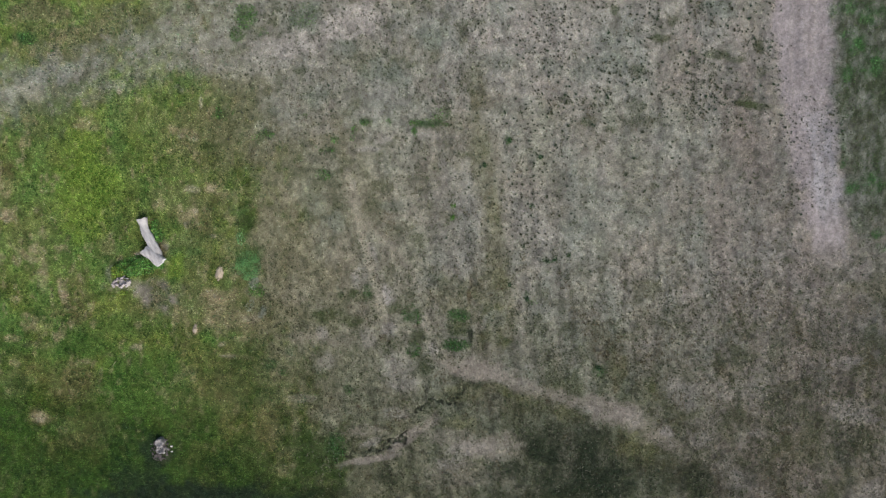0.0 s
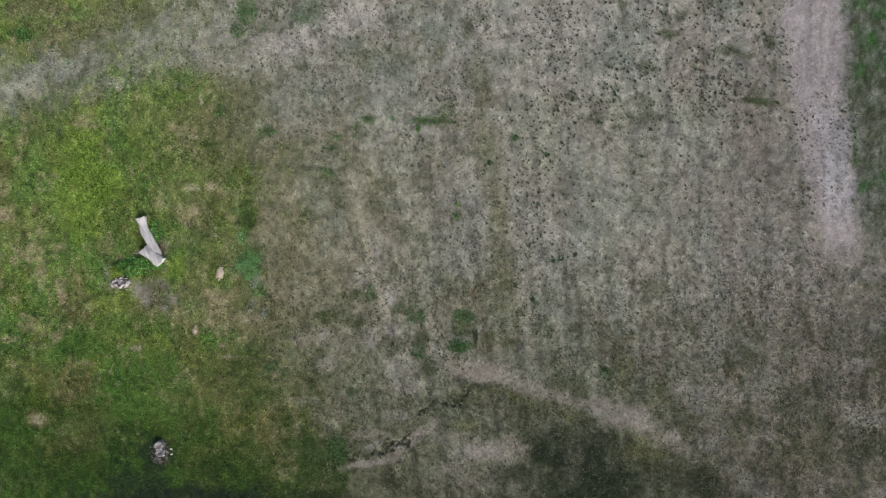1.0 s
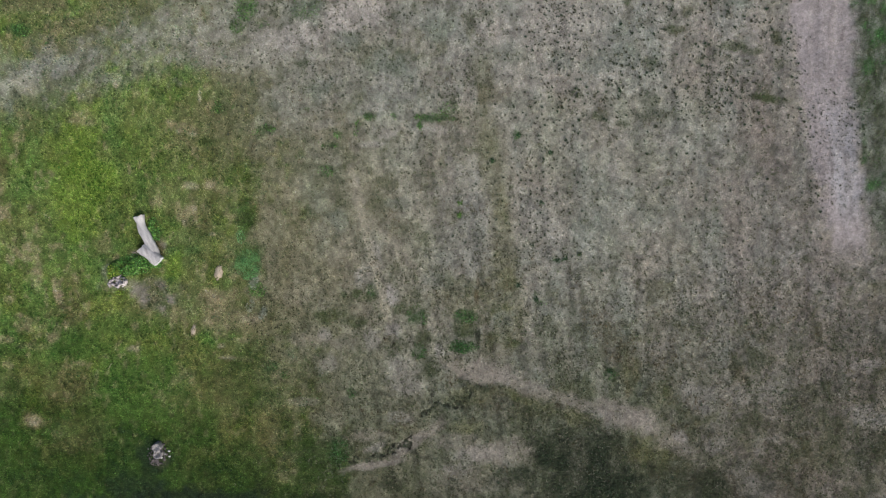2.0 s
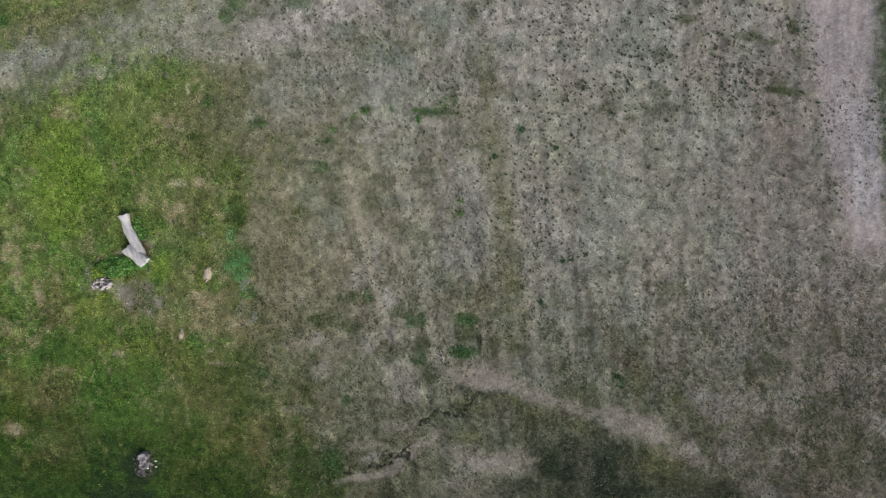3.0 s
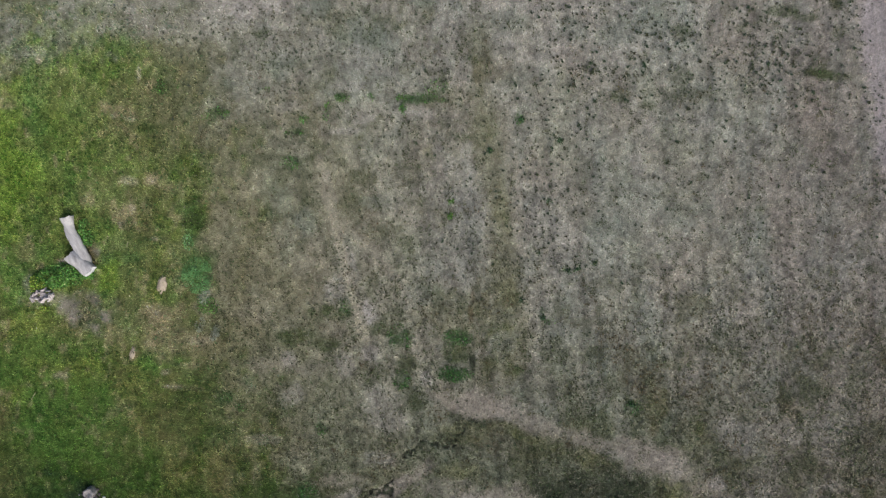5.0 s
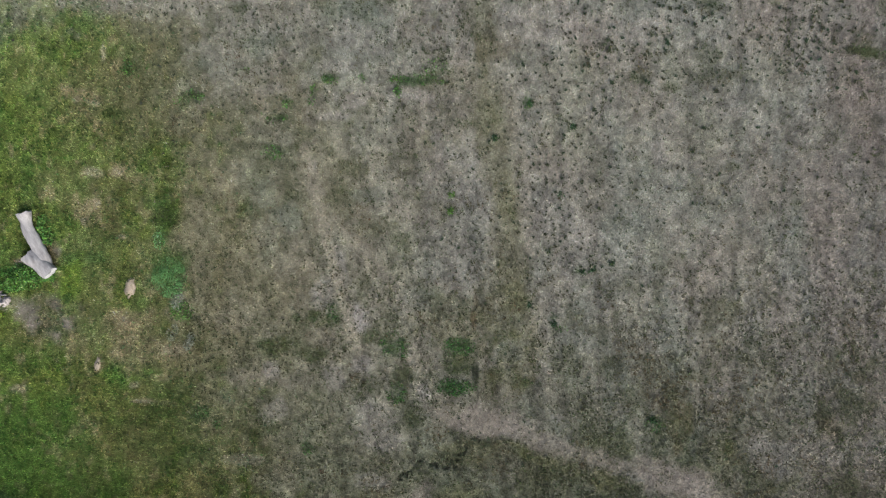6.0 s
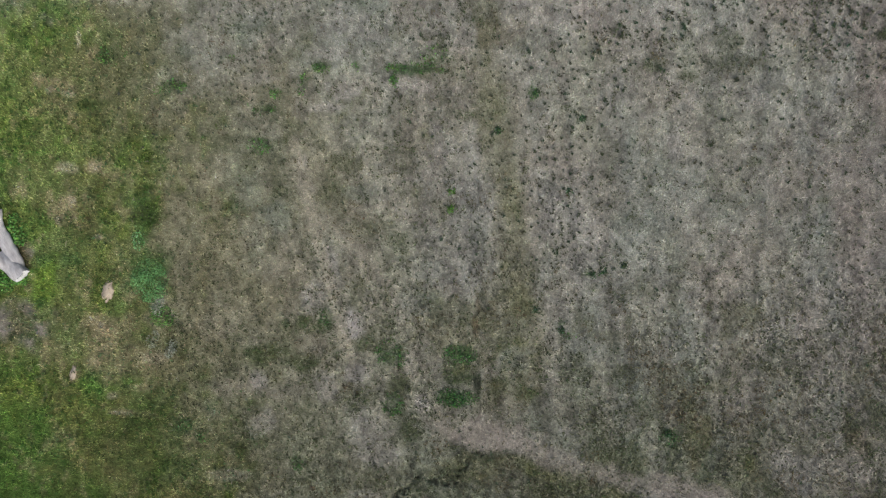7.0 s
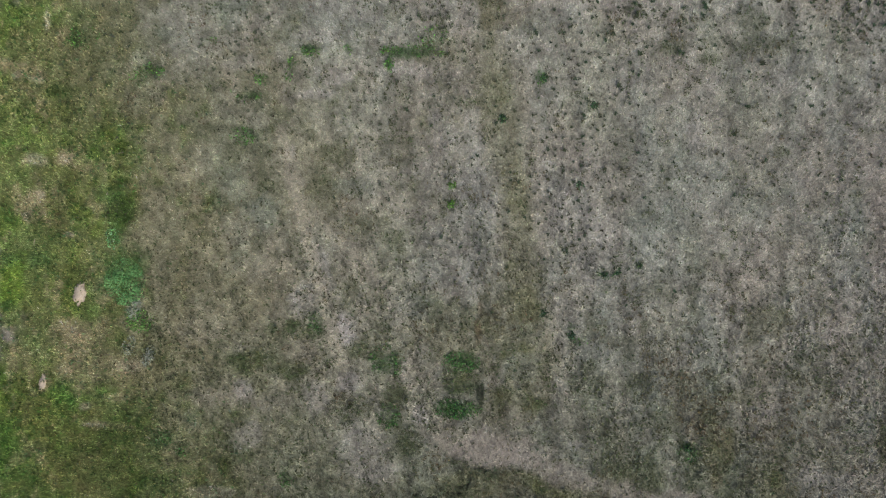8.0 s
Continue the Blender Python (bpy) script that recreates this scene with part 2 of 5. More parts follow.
PALE_FAR = [
    (-5.95, 7.7, 1.32, 0.62, 0, 1.0),
    (-3.68, 8.57, 1.65, 0.7, 20, 1.0),
    (-10.05, 7.89, 2.42, 0.57, 10, 0.28),
    (-15.01, 6.47, 2.64, 0.57, 20, 0.38),
    (-12.4, 6.06, 0.15, 0.13, 0, 0.3),
    (-2.06, 6.0, 0.88, 0.62, 0, 0.45),
    (-4.44, 6.74, 0.99, 0.66, 0, 0.4),
    (3.82, 8.3, 3.08, 0.99, 0, 0.35),
    (4.71, 6.58, 2.86, 0.88, 5, 0.3),
    (-7.25, 7.37, 3.3, 0.75, 6, 0.55),
    (1.02, 1.82, 1.8, 1.43, 0, 0.36),
    (2.9, 0.48, 1.65, 1.5, 0, 0.36),
    (0.58, -0.13, 1.06, 0.91, 0, 0.28),
]
CLOUDS = [
    (-2.2, -1.79, 0.3, 0.47, 0, 0.95),
    (-3.16, -1.1, 0.41, 0.36, 0, 0.55),
    (-2.77, -0.38, 0.22, 0.63, 10, 0.6),
    (-4.68, -3.3, 0.28, 0.25, 0, 0.65),
    (-2.02, -3.17, 0.39, 0.3, 0, 0.55),
    (-2.88, -3.46, 0.36, 0.39, 0, 0.4),
    (-0.36, -4.0, 0.22, 0.3, 0, 0.7),
    (-1.67, -4.61, 0.64, 0.47, 0, 0.45),
    (-1.5, -5.32, 0.69, 0.36, 0, 0.45),
    (-5.95, -4.04, 0.39, 0.25, 0, 0.2),
    (-4.56, -4.45, 0.39, 0.36, 0, 0.4),
    (-5.53, -5.88, 0.7, 0.18, 0, 0.3),
    (3.46, -4.65, 0.21, 0.14, 0, 0.5),
    (7.94, -3.78, 0.49, 0.25, 0, 0.35),
    (9.23, -1.85, 0.49, 0.35, 0, 0.3),
    (-7.29, -1.29, 0.28, 0.28, 0, 0.3),
]
COOL = [
    (-4.07, 1.09, 0.33, 0.46, 0, 0.55),
    (-2.01, 1.66, 0.54, 0.24, 0, 0.45),
    (-0.36, 0.58, 0.41, 0.24, 0, 0.15),
    (-6.43, 5.35, 0.27, 0.19, 0, 0.55),
    (-5.22, 5.81, 0.35, 0.16, 0, 0.5),
    (5.42, 0.85, 0.81, 0.46, 0, 0.4),
    (7.68, 1.26, 0.81, 0.46, 0, 0.3),
    (2.95, 5.51, 0.8, 0.45, 0, 0.35),
    (3.28, -0.23, 0.54, 0.35, 0, 0.3),
    (8.89, 0.72, 0.67, 0.4, 0, 0.3),
    (2.21, -2.71, 0.47, 0.36, 0, 0.5),
    (-0.39, -1.2, 0.55, 0.41, 0, 0.4),
    (-0.11, -0.38, 0.41, 0.33, 0, 0.3),
]
COOL_FAR = [
    (-3.85, 7.7, 0.52, 0.38, 0, 0.75),
    (-2.12, 6.75, 1.04, 0.62, 0, 0.75),
    (-0.39, 8.14, 0.62, 0.47, 0, 0.75),
    (-2.02, 5.85, 0.89, 0.47, 0, 0.62),
    (-4.84, 5.88, 0.47, 0.47, 0, 0.62),
    (1.87, 8.89, 0.62, 0.56, 0, 0.62),
    (2.1, 7.3, 0.62, 0.31, 0, 0.5),
    (4.01, 7.02, 0.52, 0.47, 0, 0.75),
    (5.53, 6.88, 0.73, 0.47, 0, 0.81),
    (6.48, 7.03, 0.62, 0.47, 0, 0.75),
    (10.51, 9.3, 0.67, 0.52, 0, 0.75),
    (-15.63, 6.6, 0.83, 0.36, 12, 0.88),
    (-14.51, 6.66, 0.73, 0.42, 12, 0.88),
    (-13.35, 7.24, 0.72, 0.36, 12, 0.62),
    (6.32, 8.06, 0.42, 0.47, 0, 0.62),
    (-5.35, 8.82, 0.72, 0.62, 0, 0.75),
]
RUST = [
    (1.06, -1.86, 0.1, 0.33, 0, 0.75),
    (1.11, -1.31, 0.08, 0.2, 0, 0.65),
    (6.78, -5.35, 0.19, 0.33, 0, 0.55),
    (1.82, 5.77, 0.53, 0.33, 0, 0.4),
    (1.84, 3.0, 0.16, 0.35, 0, 0.3),
    (3.09, 5.24, 0.4, 0.27, 0, 0.2),
    (1.29, 5.78, 0.27, 0.4, 0, 0.4),
    (7.22, -4.76, 0.19, 0.27, 0, 0.5),
    (11.12, -4.85, 0.26, 0.4, 0, 0.5),
    (-10.92, 0.01, 0.25, 0.34, 0, 0.8),
    (-11.92, -0.25, 0.3, 0.19, 0, 0.8),
    (-11.7, -2.33, 0.64, 0.3, 10, 0.4),
]
DARK = [
    (5.08, -8.05, 1.76, 0.88, -5, 1),
    (5.99, -9.3, 2.42, 0.79, 0, 1),
    (10.05, -9.32, 0.88, 0.66, 0, 0.7),
    (3.95, -7.37, 0.88, 0.44, -15, 0.6),
    (-0.07, -9.16, 0.55, 0.35, 0, 0.3),
    (2.28, -8.83, 0.88, 0.44, 10, 0.7),
    (-0.96, -4.43, 0.48, 0.66, 0, 0.25),
    (12.31, -8.98, 1.32, 0.66, 0, 0.4),
    (14.67, -3.55, 1.32, 0.66, 0, 0.2),
    (13.59, -5.8, 0.88, 1.1, 0, 0.2),
    (1.12, -3.27, 0.11, 0.6, 0, 0.9),
    (1.27, -5.34, 0.36, 0.17, 0, 0.75),
    (0.44, -5.77, 0.3, 0.19, 20, 0.7),
    (-7.58, 1.09, 0.41, 0.47, 0, 0.35),
    (4.67, 5.83, 0.13, 0.21, 0, 0.3),
    (5.64, 4.84, 0.29, 0.13, 0, 0.35),
]
YELLOWED = [
    (1.45, 3.23, 0.39, 1.29, 0, 0.36),
    (1.85, 1.31, 0.43, 1.51, 0, 0.4),
    (1.96, -1.29, 0.87, 1.3, 0, 0.6),
    (0.88, -2.38, 0.87, 0.78, 0, 0.5),
    (6.99, -4.78, 0.39, 0.87, 0, 0.55),
    (8.1, -5.44, 0.39, 0.57, 0, 0.4),
    (7.92, -7.66, 0.88, 0.7, 0, 0.75),
    (4.88, -6.44, 0.39, 0.39, 0, 0.6),
    (0.89, -5.67, 1.09, 0.39, 0, 0.45),
    (3.08, -5.78, 1.2, 0.31, -20, 0.5),
    (0.68, -6.89, 0.79, 0.31, 0, 0.5),
    (16.85, -5.64, 0.17, 0.31, 0, 0.7),
    (2.5, -2.26, 0.52, 0.87, 0, 0.5),
    (1.79, -1.8, 0.83, 0.68, 0, 0.5),
    (2.41, -2.87, 0.55, 0.84, 0, 0.5),
    (1.73, -3.64, 0.7, 0.43, 0, 0.4),
]
LAWN_BROWN = [
    (-15.74, -4.72, 0.86, 0.65, 0, 0.4),
    (-14.36, -5.35, 1.08, 0.86, 0, 0.45),
    (-15.8, -6.63, 0.65, 0.43, 0, 0.45),
    (-14.42, -7.91, 1.3, 0.87, 0, 0.4),
    (-13.74, -6.63, 0.87, 0.65, 0, 0.35),
    (-9.11, -4.23, 1.29, 0.65, 0, 0.45),
    (-8.52, -5.49, 1.51, 0.87, 0, 0.5),
    (-7.74, -7.1, 1.3, 1.09, 0, 0.45),
    (-9.02, -8.4, 1.09, 0.87, 0, 0.4),
    (-7.13, -8.71, 1.09, 0.87, 0, 0.4),
    (-10.12, -6.31, 0.65, 0.87, 0, 0.3),
]
LUSH_MORE = [
    (-14.14, -3.76, 1.29, 0.47, 0, 0.7),
    (-11.19, -4.56, 1.3, 0.65, 0, 0.55),
    (-11.66, -5.5, 1.3, 0.65, 0, 0.45),
    (-10.9, -6.46, 0.87, 0.65, 0, 0.4),
    (-16.75, -7.12, 0.43, 1.3, 0, 0.5),
    (-10.39, -3.3, 0.65, 0.43, 0, 0.4),
]
STRIP = [
    (15.81, 7.88, 0.48, 0.56, 0, 0.95),
    (16.55, 7.24, 0.48, 0.48, 0, 0.9),
    (15.5, 9.15, 0.61, 0.43, 0, 0.6),
    (16.37, 9.05, 0.56, 0.48, 0, 0.6),
    (15.99, 2.47, 0.53, 0.31, 0, 0.8),
    (16.72, 2.58, 0.48, 0.44, 0, 0.8),
    (16.34, 0.83, 0.35, 0.22, 0, 0.8),
    (16.9, 0.61, 0.35, 0.35, 0, 0.8),
    (15.58, 6.8, 0.3, 0.3, 0, 0.7),
    (17.14, 0.06, 0.22, 0.22, 0, 0.8),
    (15.47, 3.78, 0.31, 0.66, 0, 0.5),
]
DARK_LOW = [
    (6.22, -7.79, 0.8, 0.58, 0, 0.8),
    (4.2, -7.45, 0.89, 0.49, 0, 0.75),
    (6.57, -8.81, 0.67, 0.58, 0, 0.9),
    (2.65, -8.75, 0.63, 0.4, 0, 0.8),
    (4.9, -9.43, 1.34, 0.45, 0, 0.95),
    (1.53, -9.04, 0.45, 0.27, 0, 0.5),
    (8.93, -9.15, 0.67, 0.49, 0, 0.6),
    (11.64, -9.66, 0.67, 0.27, 0, 0.5),
    (-2.05, -9.04, 0.58, 0.36, 0, 0.5),
    (-0.93, -9.61, 0.67, 0.31, 0, 0.5),
    (5.4, -7.66, 1.21, 0.99, 0, 0.7),
    (5.96, -9.0, 1.43, 0.7, 0, 0.85),
    (9.81, -8.88, 0.62, 0.44, 0, 0.6),
    (11.14, -9.26, 0.66, 0.35, 0, 0.5),
    (16.05, -7.86, 0.48, 0.75, 0, 0.4),
]
FRAY = [
    (16.27, 5.73, 0.52, 0.31, 0, 0.6),
    (16.19, 1.99, 0.53, 0.22, 0, 0.7),
    (15.12, 6.16, 0.2, 0.26, 0, 0.6),
    (15.65, 4.86, 0.22, 0.87, 0, 0.4),
    (16.66, 4.0, 0.17, 0.87, 0, 0.4),
    (15.04, 5.71, 0.21, 0.73, 0, 0.7),
    (15.27, 4.12, 0.17, 1.07, 0, 0.6),
    (14.9, 6.87, 0.17, 0.43, 0, 0.5),
]
BUFF = [
    (-8.56, -2.06, 0.83, 0.5, 0, 0.6),
    (-7.32, -2.78, 0.89, 0.36, 0, 0.7),
    (-6.05, -1.91, 0.83, 0.77, 0, 0.45),
    (-5.2, -0.94, 0.69, 0.55, 0, 0.35),
    (-5.89, -0.67, 0.55, 0.41, 0, 0.3),
    (-9.84, -2.63, 0.42, 0.28, 0, 0.3),
    (-4.89, -1.3, 1.1, 0.88, 0, 0.35),
    (-8.43, -2.64, 0.88, 0.66, 0, 0.4),
    (-5.76, 0.46, 0.66, 1.1, 0, 0.3),
    (-7.38, -3.93, 1.09, 1.31, 0, 0.3),
    (-6.31, -5.69, 1.09, 1.31, 0, 0.3),
    (-7.43, -7.91, 0.88, 1.1, 0, 0.28),
    (-6.35, -9.02, 1.1, 0.66, 0, 0.3),
    (-8.27, -5.47, 0.87, 0.87, 0, 0.25),
    (-6.32, -5.69, 0.65, 0.87, 0, 0.35),
    (-6.76, -6.9, 0.65, 0.87, 0, 0.35),
]
# near-black spots round the second stump and along the plan's low edge
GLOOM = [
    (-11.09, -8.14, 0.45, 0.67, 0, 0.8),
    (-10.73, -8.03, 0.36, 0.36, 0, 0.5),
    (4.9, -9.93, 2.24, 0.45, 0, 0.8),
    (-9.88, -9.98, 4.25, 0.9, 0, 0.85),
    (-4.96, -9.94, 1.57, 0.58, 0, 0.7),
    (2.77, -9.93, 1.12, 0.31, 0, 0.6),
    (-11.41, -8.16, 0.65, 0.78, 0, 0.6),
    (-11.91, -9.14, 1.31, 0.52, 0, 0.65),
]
DEEP_MORE = [
    (-4.84, -8.48, 1.23, 1.12, 0, 0.8),
    (-5.85, -9.62, 1.34, 0.67, 0, 0.8),
    (-10.77, -9.66, 2.46, 0.58, 0, 0.8),
    (-8.08, -9.16, 1.56, 0.78, 0, 0.7),
    (-14.54, -9.16, 2.01, 0.67, 0, 0.6),
    (-13.4, -7.8, 0.89, 0.49, 0, 0.5),
    (-12.04, -6.71, 0.44, 0.36, 0, 0.5),
    (-16.91, -6.67, 0.53, 0.89, 0, 0.5),
    (-11.4, -8.03, 0.49, 0.76, 0, 0.6),
    (-4.28, -7.91, 0.45, 0.62, 0, 0.6),
    (-7.58, 1.11, 0.44, 0.49, 0, 0.7),
    (-8.95, 3.96, 0.54, 0.14, 0, 0.4),
    (-11.41, -8.23, 0.98, 0.91, 0, 0.8),
    (-11.91, -9.18, 1.74, 0.65, 0, 0.9),
    (-16.18, -8.68, 0.52, 0.52, 0, 0.7),
    (-16.49, -5.71, 0.39, 0.74, 0, 0.4),
]
LAWN_PALE = [
    (-10.1, 4.33, 0.12, 0.07, 0, 0.8),
    (-9.6, 4.23, 0.22, 0.08, 0, 0.6),
    (-8.93, 2.34, 0.19, 0.14, 0, 0.6),
    (-9.57, 1.45, 0.14, 0.14, 0, 0.7),
    (-9.94, 0.91, 0.07, 0.14, 0, 0.7),
    (-8.84, 0.5, 0.14, 0.08, 0, 0.7),
    (-9.28, 5.63, 0.07, 0.27, 0, 0.5),
    (-8.61, -3.75, 0.13, 0.1, 0, 0.5),
    (-8.41, -4.24, 0.33, 0.07, 0, 0.6),
    (-7.46, -2.76, 0.42, 0.17, 0, 0.45),
    (-8.84, -1.87, 0.12, 0.11, 0, 0.6),
    (-12.37, 6.01, 0.11, 0.11, 0, 0.9),
    (-15.81, -6.67, 0.29, 0.18, 0, 0.7),
    (-11.93, -3.87, 0.31, 0.13, 0, 0.5),
    (-9.66, 2.3, 0.31, 0.15, 0, 0.5),
]
FADED_MORE = [
    (-15.34, 9.04, 1.51, 0.43, 0, 0.9),
    (-13.65, 8.2, 1.51, 0.43, 0, 0.8),
    (-11.92, 8.74, 1.08, 0.52, 0, 0.7),
    (-14.31, 7.45, 1.08, 0.3, 0, 0.6),
    (-8.53, 4.9, 0.65, 0.3, 0, 0.5),
    (-16.66, -5.55, 0.66, 0.89, 0, 0.3),
    (-14.44, -5.32, 1.11, 0.66, 0, 0.35),
    (-8.4, -0.65, 0.4, 1.1, 0, 0.3),
    (-9.72, -0.87, 0.66, 0.88, 0, 0.4),
    (-8.86, -2.2, 0.88, 0.66, 0, 0.4),
]
BARE = [
    (1.48, -4.77, 1.54, 0.48, -10, 0.75),
    (3.15, -5.38, 1.10, 0.35, -20, 0.6),
    (4.94, -5.92, 1.10, 0.29, -20, 0.55),
    (6.85, -6.47, 1.65, 0.53, -20, 0.7),
    (8.67, -7.56, 0.88, 0.35, -20, 0.6),
    (2.05, -7.86, 1.21, 0.57, 5, 0.6),
    (0.37, -7.47, 1.32, 0.48, -5, 0.4),
    (-1.30, -7.46, 1.43, 0.26, 38, 0.7),
    (-2.86, -8.36, 1.32, 0.15, 10, 0.75),
    (-2.96, -7.23, 0.88, 0.26, 0, 0.35),
    (15.01, 0.69, 0.88, 1.54, 5, 0.45),
    (12.99, 8.57, 0.35, 1.54, 0, 0.6),
    (14.75, 2.13, 0.53, 0.66, 0, 0.5),
    (-4.94, -3.54, 1.32, 0.26, -5, 0.3),
    (0.82, -8.94, 1.76, 0.57, 0, 0.3),
]
TAN = [
    (-14.72, -1.77, 0.20, 0.57, 8, 0.85),
    (-15.51, -1.11, 0.22, 0.66, 5, 0.5),
    (-16.14, -0.23, 0.70, 0.18, -30, 0.5),
    (-8.99, -2.10, 0.53, 0.53, 5, 0.45),
    (-8.71, -2.87, 0.48, 0.62, 5, 0.45),
    (-16.96, 1.29, 0.31, 0.31, 0, 0.7),
    (-15.88, -2.98, 0.53, 0.31, 0, 0.45),
    (-15.06, -3.44, 0.26, 0.18, 0, 0.6),
    (-15.74, -6.69, 0.44, 0.31, 0, 0.55),
    (-13.65, 4.81, 0.48, 0.31, 0, 0.4),
    (-9.88, 4.52, 0.57, 0.18, -20, 0.6),
    (-8.82, 2.29, 0.40, 0.31, 0, 0.45),
    (-9.71, 1.20, 0.26, 0.40, 0, 0.45),
    (-7.92, -4.25, 1.10, 0.11, -5, 0.25),
    (-15.68, -3.75, 0.66, 0.18, 0, 0.4),
]
LIME = [
    (-13.81, 2.38, 1.10, 2.20, 0, 0.8),
    (-13.79, 3.47, 1.10, 0.88, 0, 0.4),
    (-14.47, 1.51, 0.55, 0.55, 0, 0.5),
    (-12.95, 1.95, 0.66, 0.88, 0, 0.4),
    
    (-10.39, -0.67, 0.40, 0.66, 0, 0.8),
    (-10.61, -1.11, 0.55, 0.31, 0, 0.4),
    (-11.19, 3.69, 0.88, 1.32, 0, 0.3),
    (-11.55, 8.20, 0.88, 0.55, 0, 0.2),
]
LUSH = [
    (-12.17, -2.98, 1.76, 0.48, 5, 0.55),
    (-10.90, -5.76, 2.42, 1.10, 0, 0.5),
    (-13.93, -3.53, 1.21, 0.66, 0, 0.5),
    (-15.71, 4.11, 1.32, 1.76, 0, 0.3),
    (-16.15, 8.07, 0.53, 0.31, 0, 0.9),
    (-10.07, 6.50, 0.75, 0.31, 10, 0.6),
    (-15.04, 5.19, 1.10, 0.48, 0, 0.5),
    (-14.51, -0.01, 1.10, 1.10, 0, 0.35),
    (-9.37, -6.43, 0.88, 1.76, 0, 0.4),
    (-16.24, -9.10, 1.76, 0.88, 0, 0.5),
    (-12.06, -9.12, 1.98, 0.88, 0, 0.5),
    (-7.64, -9.14, 1.32, 0.88, 0, 0.2),
]
CLOVER = [
    (-10.40, -0.15, 0.25, 0.18, 0, 0.6),
    (-9.60, -0.11, 0.29, 0.18, 0, 0.6),
    (-7.77, 0.50, 0.18, 0.29, 0, 0.6),
    (-10.44, -1.24, 0.22, 0.15, 0, 0.6),
    (-7.85, 1.49, 0.40, 0.33, 0, 0.5),
    (-7.57, -0.41, 0.55, 0.62, 0, 0.8),
    (-12.13, -0.67, 0.26, 0.13, 0, 0.4),
    (-13.73, 6.27, 0.88, 0.22, 15, 0.4),
]
FADED = [
    (-10.32, 4.13, 1.54, 1.32, 0, 0.6),
    (-8.58, 4.35, 1.10, 1.54, 0, 0.7),
    (-9.92, 1.96, 1.32, 0.88, 0, 0.4),
    (-7.70, 5.65, 1.10, 1.10, 0, 0.5),
    (-15.80, 0.42, 1.54, 1.10, 0, 0.3),
    (-7.79, -2.65, 1.54, 0.88, 0, 0.5),
    (-9.61, 0.21, 0.99, 1.32, 0, 0.4),
    (-9.97, -1.99, 1.10, 0.88, 0, 0.6),
    (-11.60, 5.20, 1.32, 0.66, 0, 0.3),
    (-8.48, -5.76, 0.88, 1.32, 0, 0.4),
    (-14.00, -7.09, 1.32, 0.66, 0, 0.3),
    (-14.97, 8.18, 1.32, 0.66, 0, 0.4),
    (-11.96, 8.84, 1.32, 0.44, 0, 0.4),
]
DEEP_LAWN = [
    (-15.57, -8.66, 2.42, 1.32, 0, 0.7),
    (-11.83, -8.67, 2.42, 1.32, 0, 0.8),
    (-8.30, -8.91, 1.76, 1.32, 0, 0.75),
    (-7.81, -4.87, 1.10, 1.10, 0, 0.5),
    (-10.05, -7.55, 1.32, 1.10, 0, 0.4),
    (-4.97, -9.37, 1.32, 0.66, 0, 0.5),
    (-13.32, -6.20, 1.76, 0.88, 0, 0.25),
]
BARE_SOIL = [
    (-11.12, -1.82, 0.85, 0.62, -10, 0.95),
    (-10.80, 0.18, 0.16, 0.30, 20, 0.7),
    (-11.80, -0.25, 0.20, 0.16, 0, 0.6),
    (-12.98, -1.05, 0.20, 0.45, 0, 0.5),
    (-12.47, -1.44, 0.79, 0.26, 0, 0.6),
    (-10.98, -8.00, 0.31, 0.53, 0, 0.15),
    (15.28, 3.96, 0.13, 1.32, 8, 0.6),
    (15.00, 2.69, 0.11, 0.88, 8, 0.3),
]
# single weeds that stand apart on the stubble: x, y
DOTS = [(8.84, 3.95), (8.88, 4.17), (8.84, 3.54), (9.2, 3.55), (7.11, 2.88), (6.69, 2.42), (8.85, 1.19), (9.98, 0.57), (9.29, 1.5), (9.12, 1.96), (9.65, 1.83), (9.07, 2.43), (7.41, 2.55), (7.79, 2.23), (6.35, 0.92), (6.15, 0.96), (2.37, 3.0), (3.77, 3.53), (3.57, 3.33), (3.11, 3.36), (3.95, 3.3), (3.78, 3.1), (4.72, 2.73), (4.43, 3.92), (3.09, 4.52), (2.83, 3.93), (5.01, 1.39), (4.54, 1.3), (4.06, 2.06), (3.46, 1.32), (3.74, 0.65), (3.48, 0.38), (3.07, 0.58), (3.27, 0.88), (2.71, 2.53), (2.58, 2.73), (9.66, 5.89), (9.54, 5.5), (7.17, 5.68), (7.63, 5.9), (7.58, 5.35), (10.44, 4.04), (8.16, 3.32), (7.42, 3.52), (9.44, 4.56), (7.73, 4.57), (7.14, 1.46), (6.47, 1.86)]
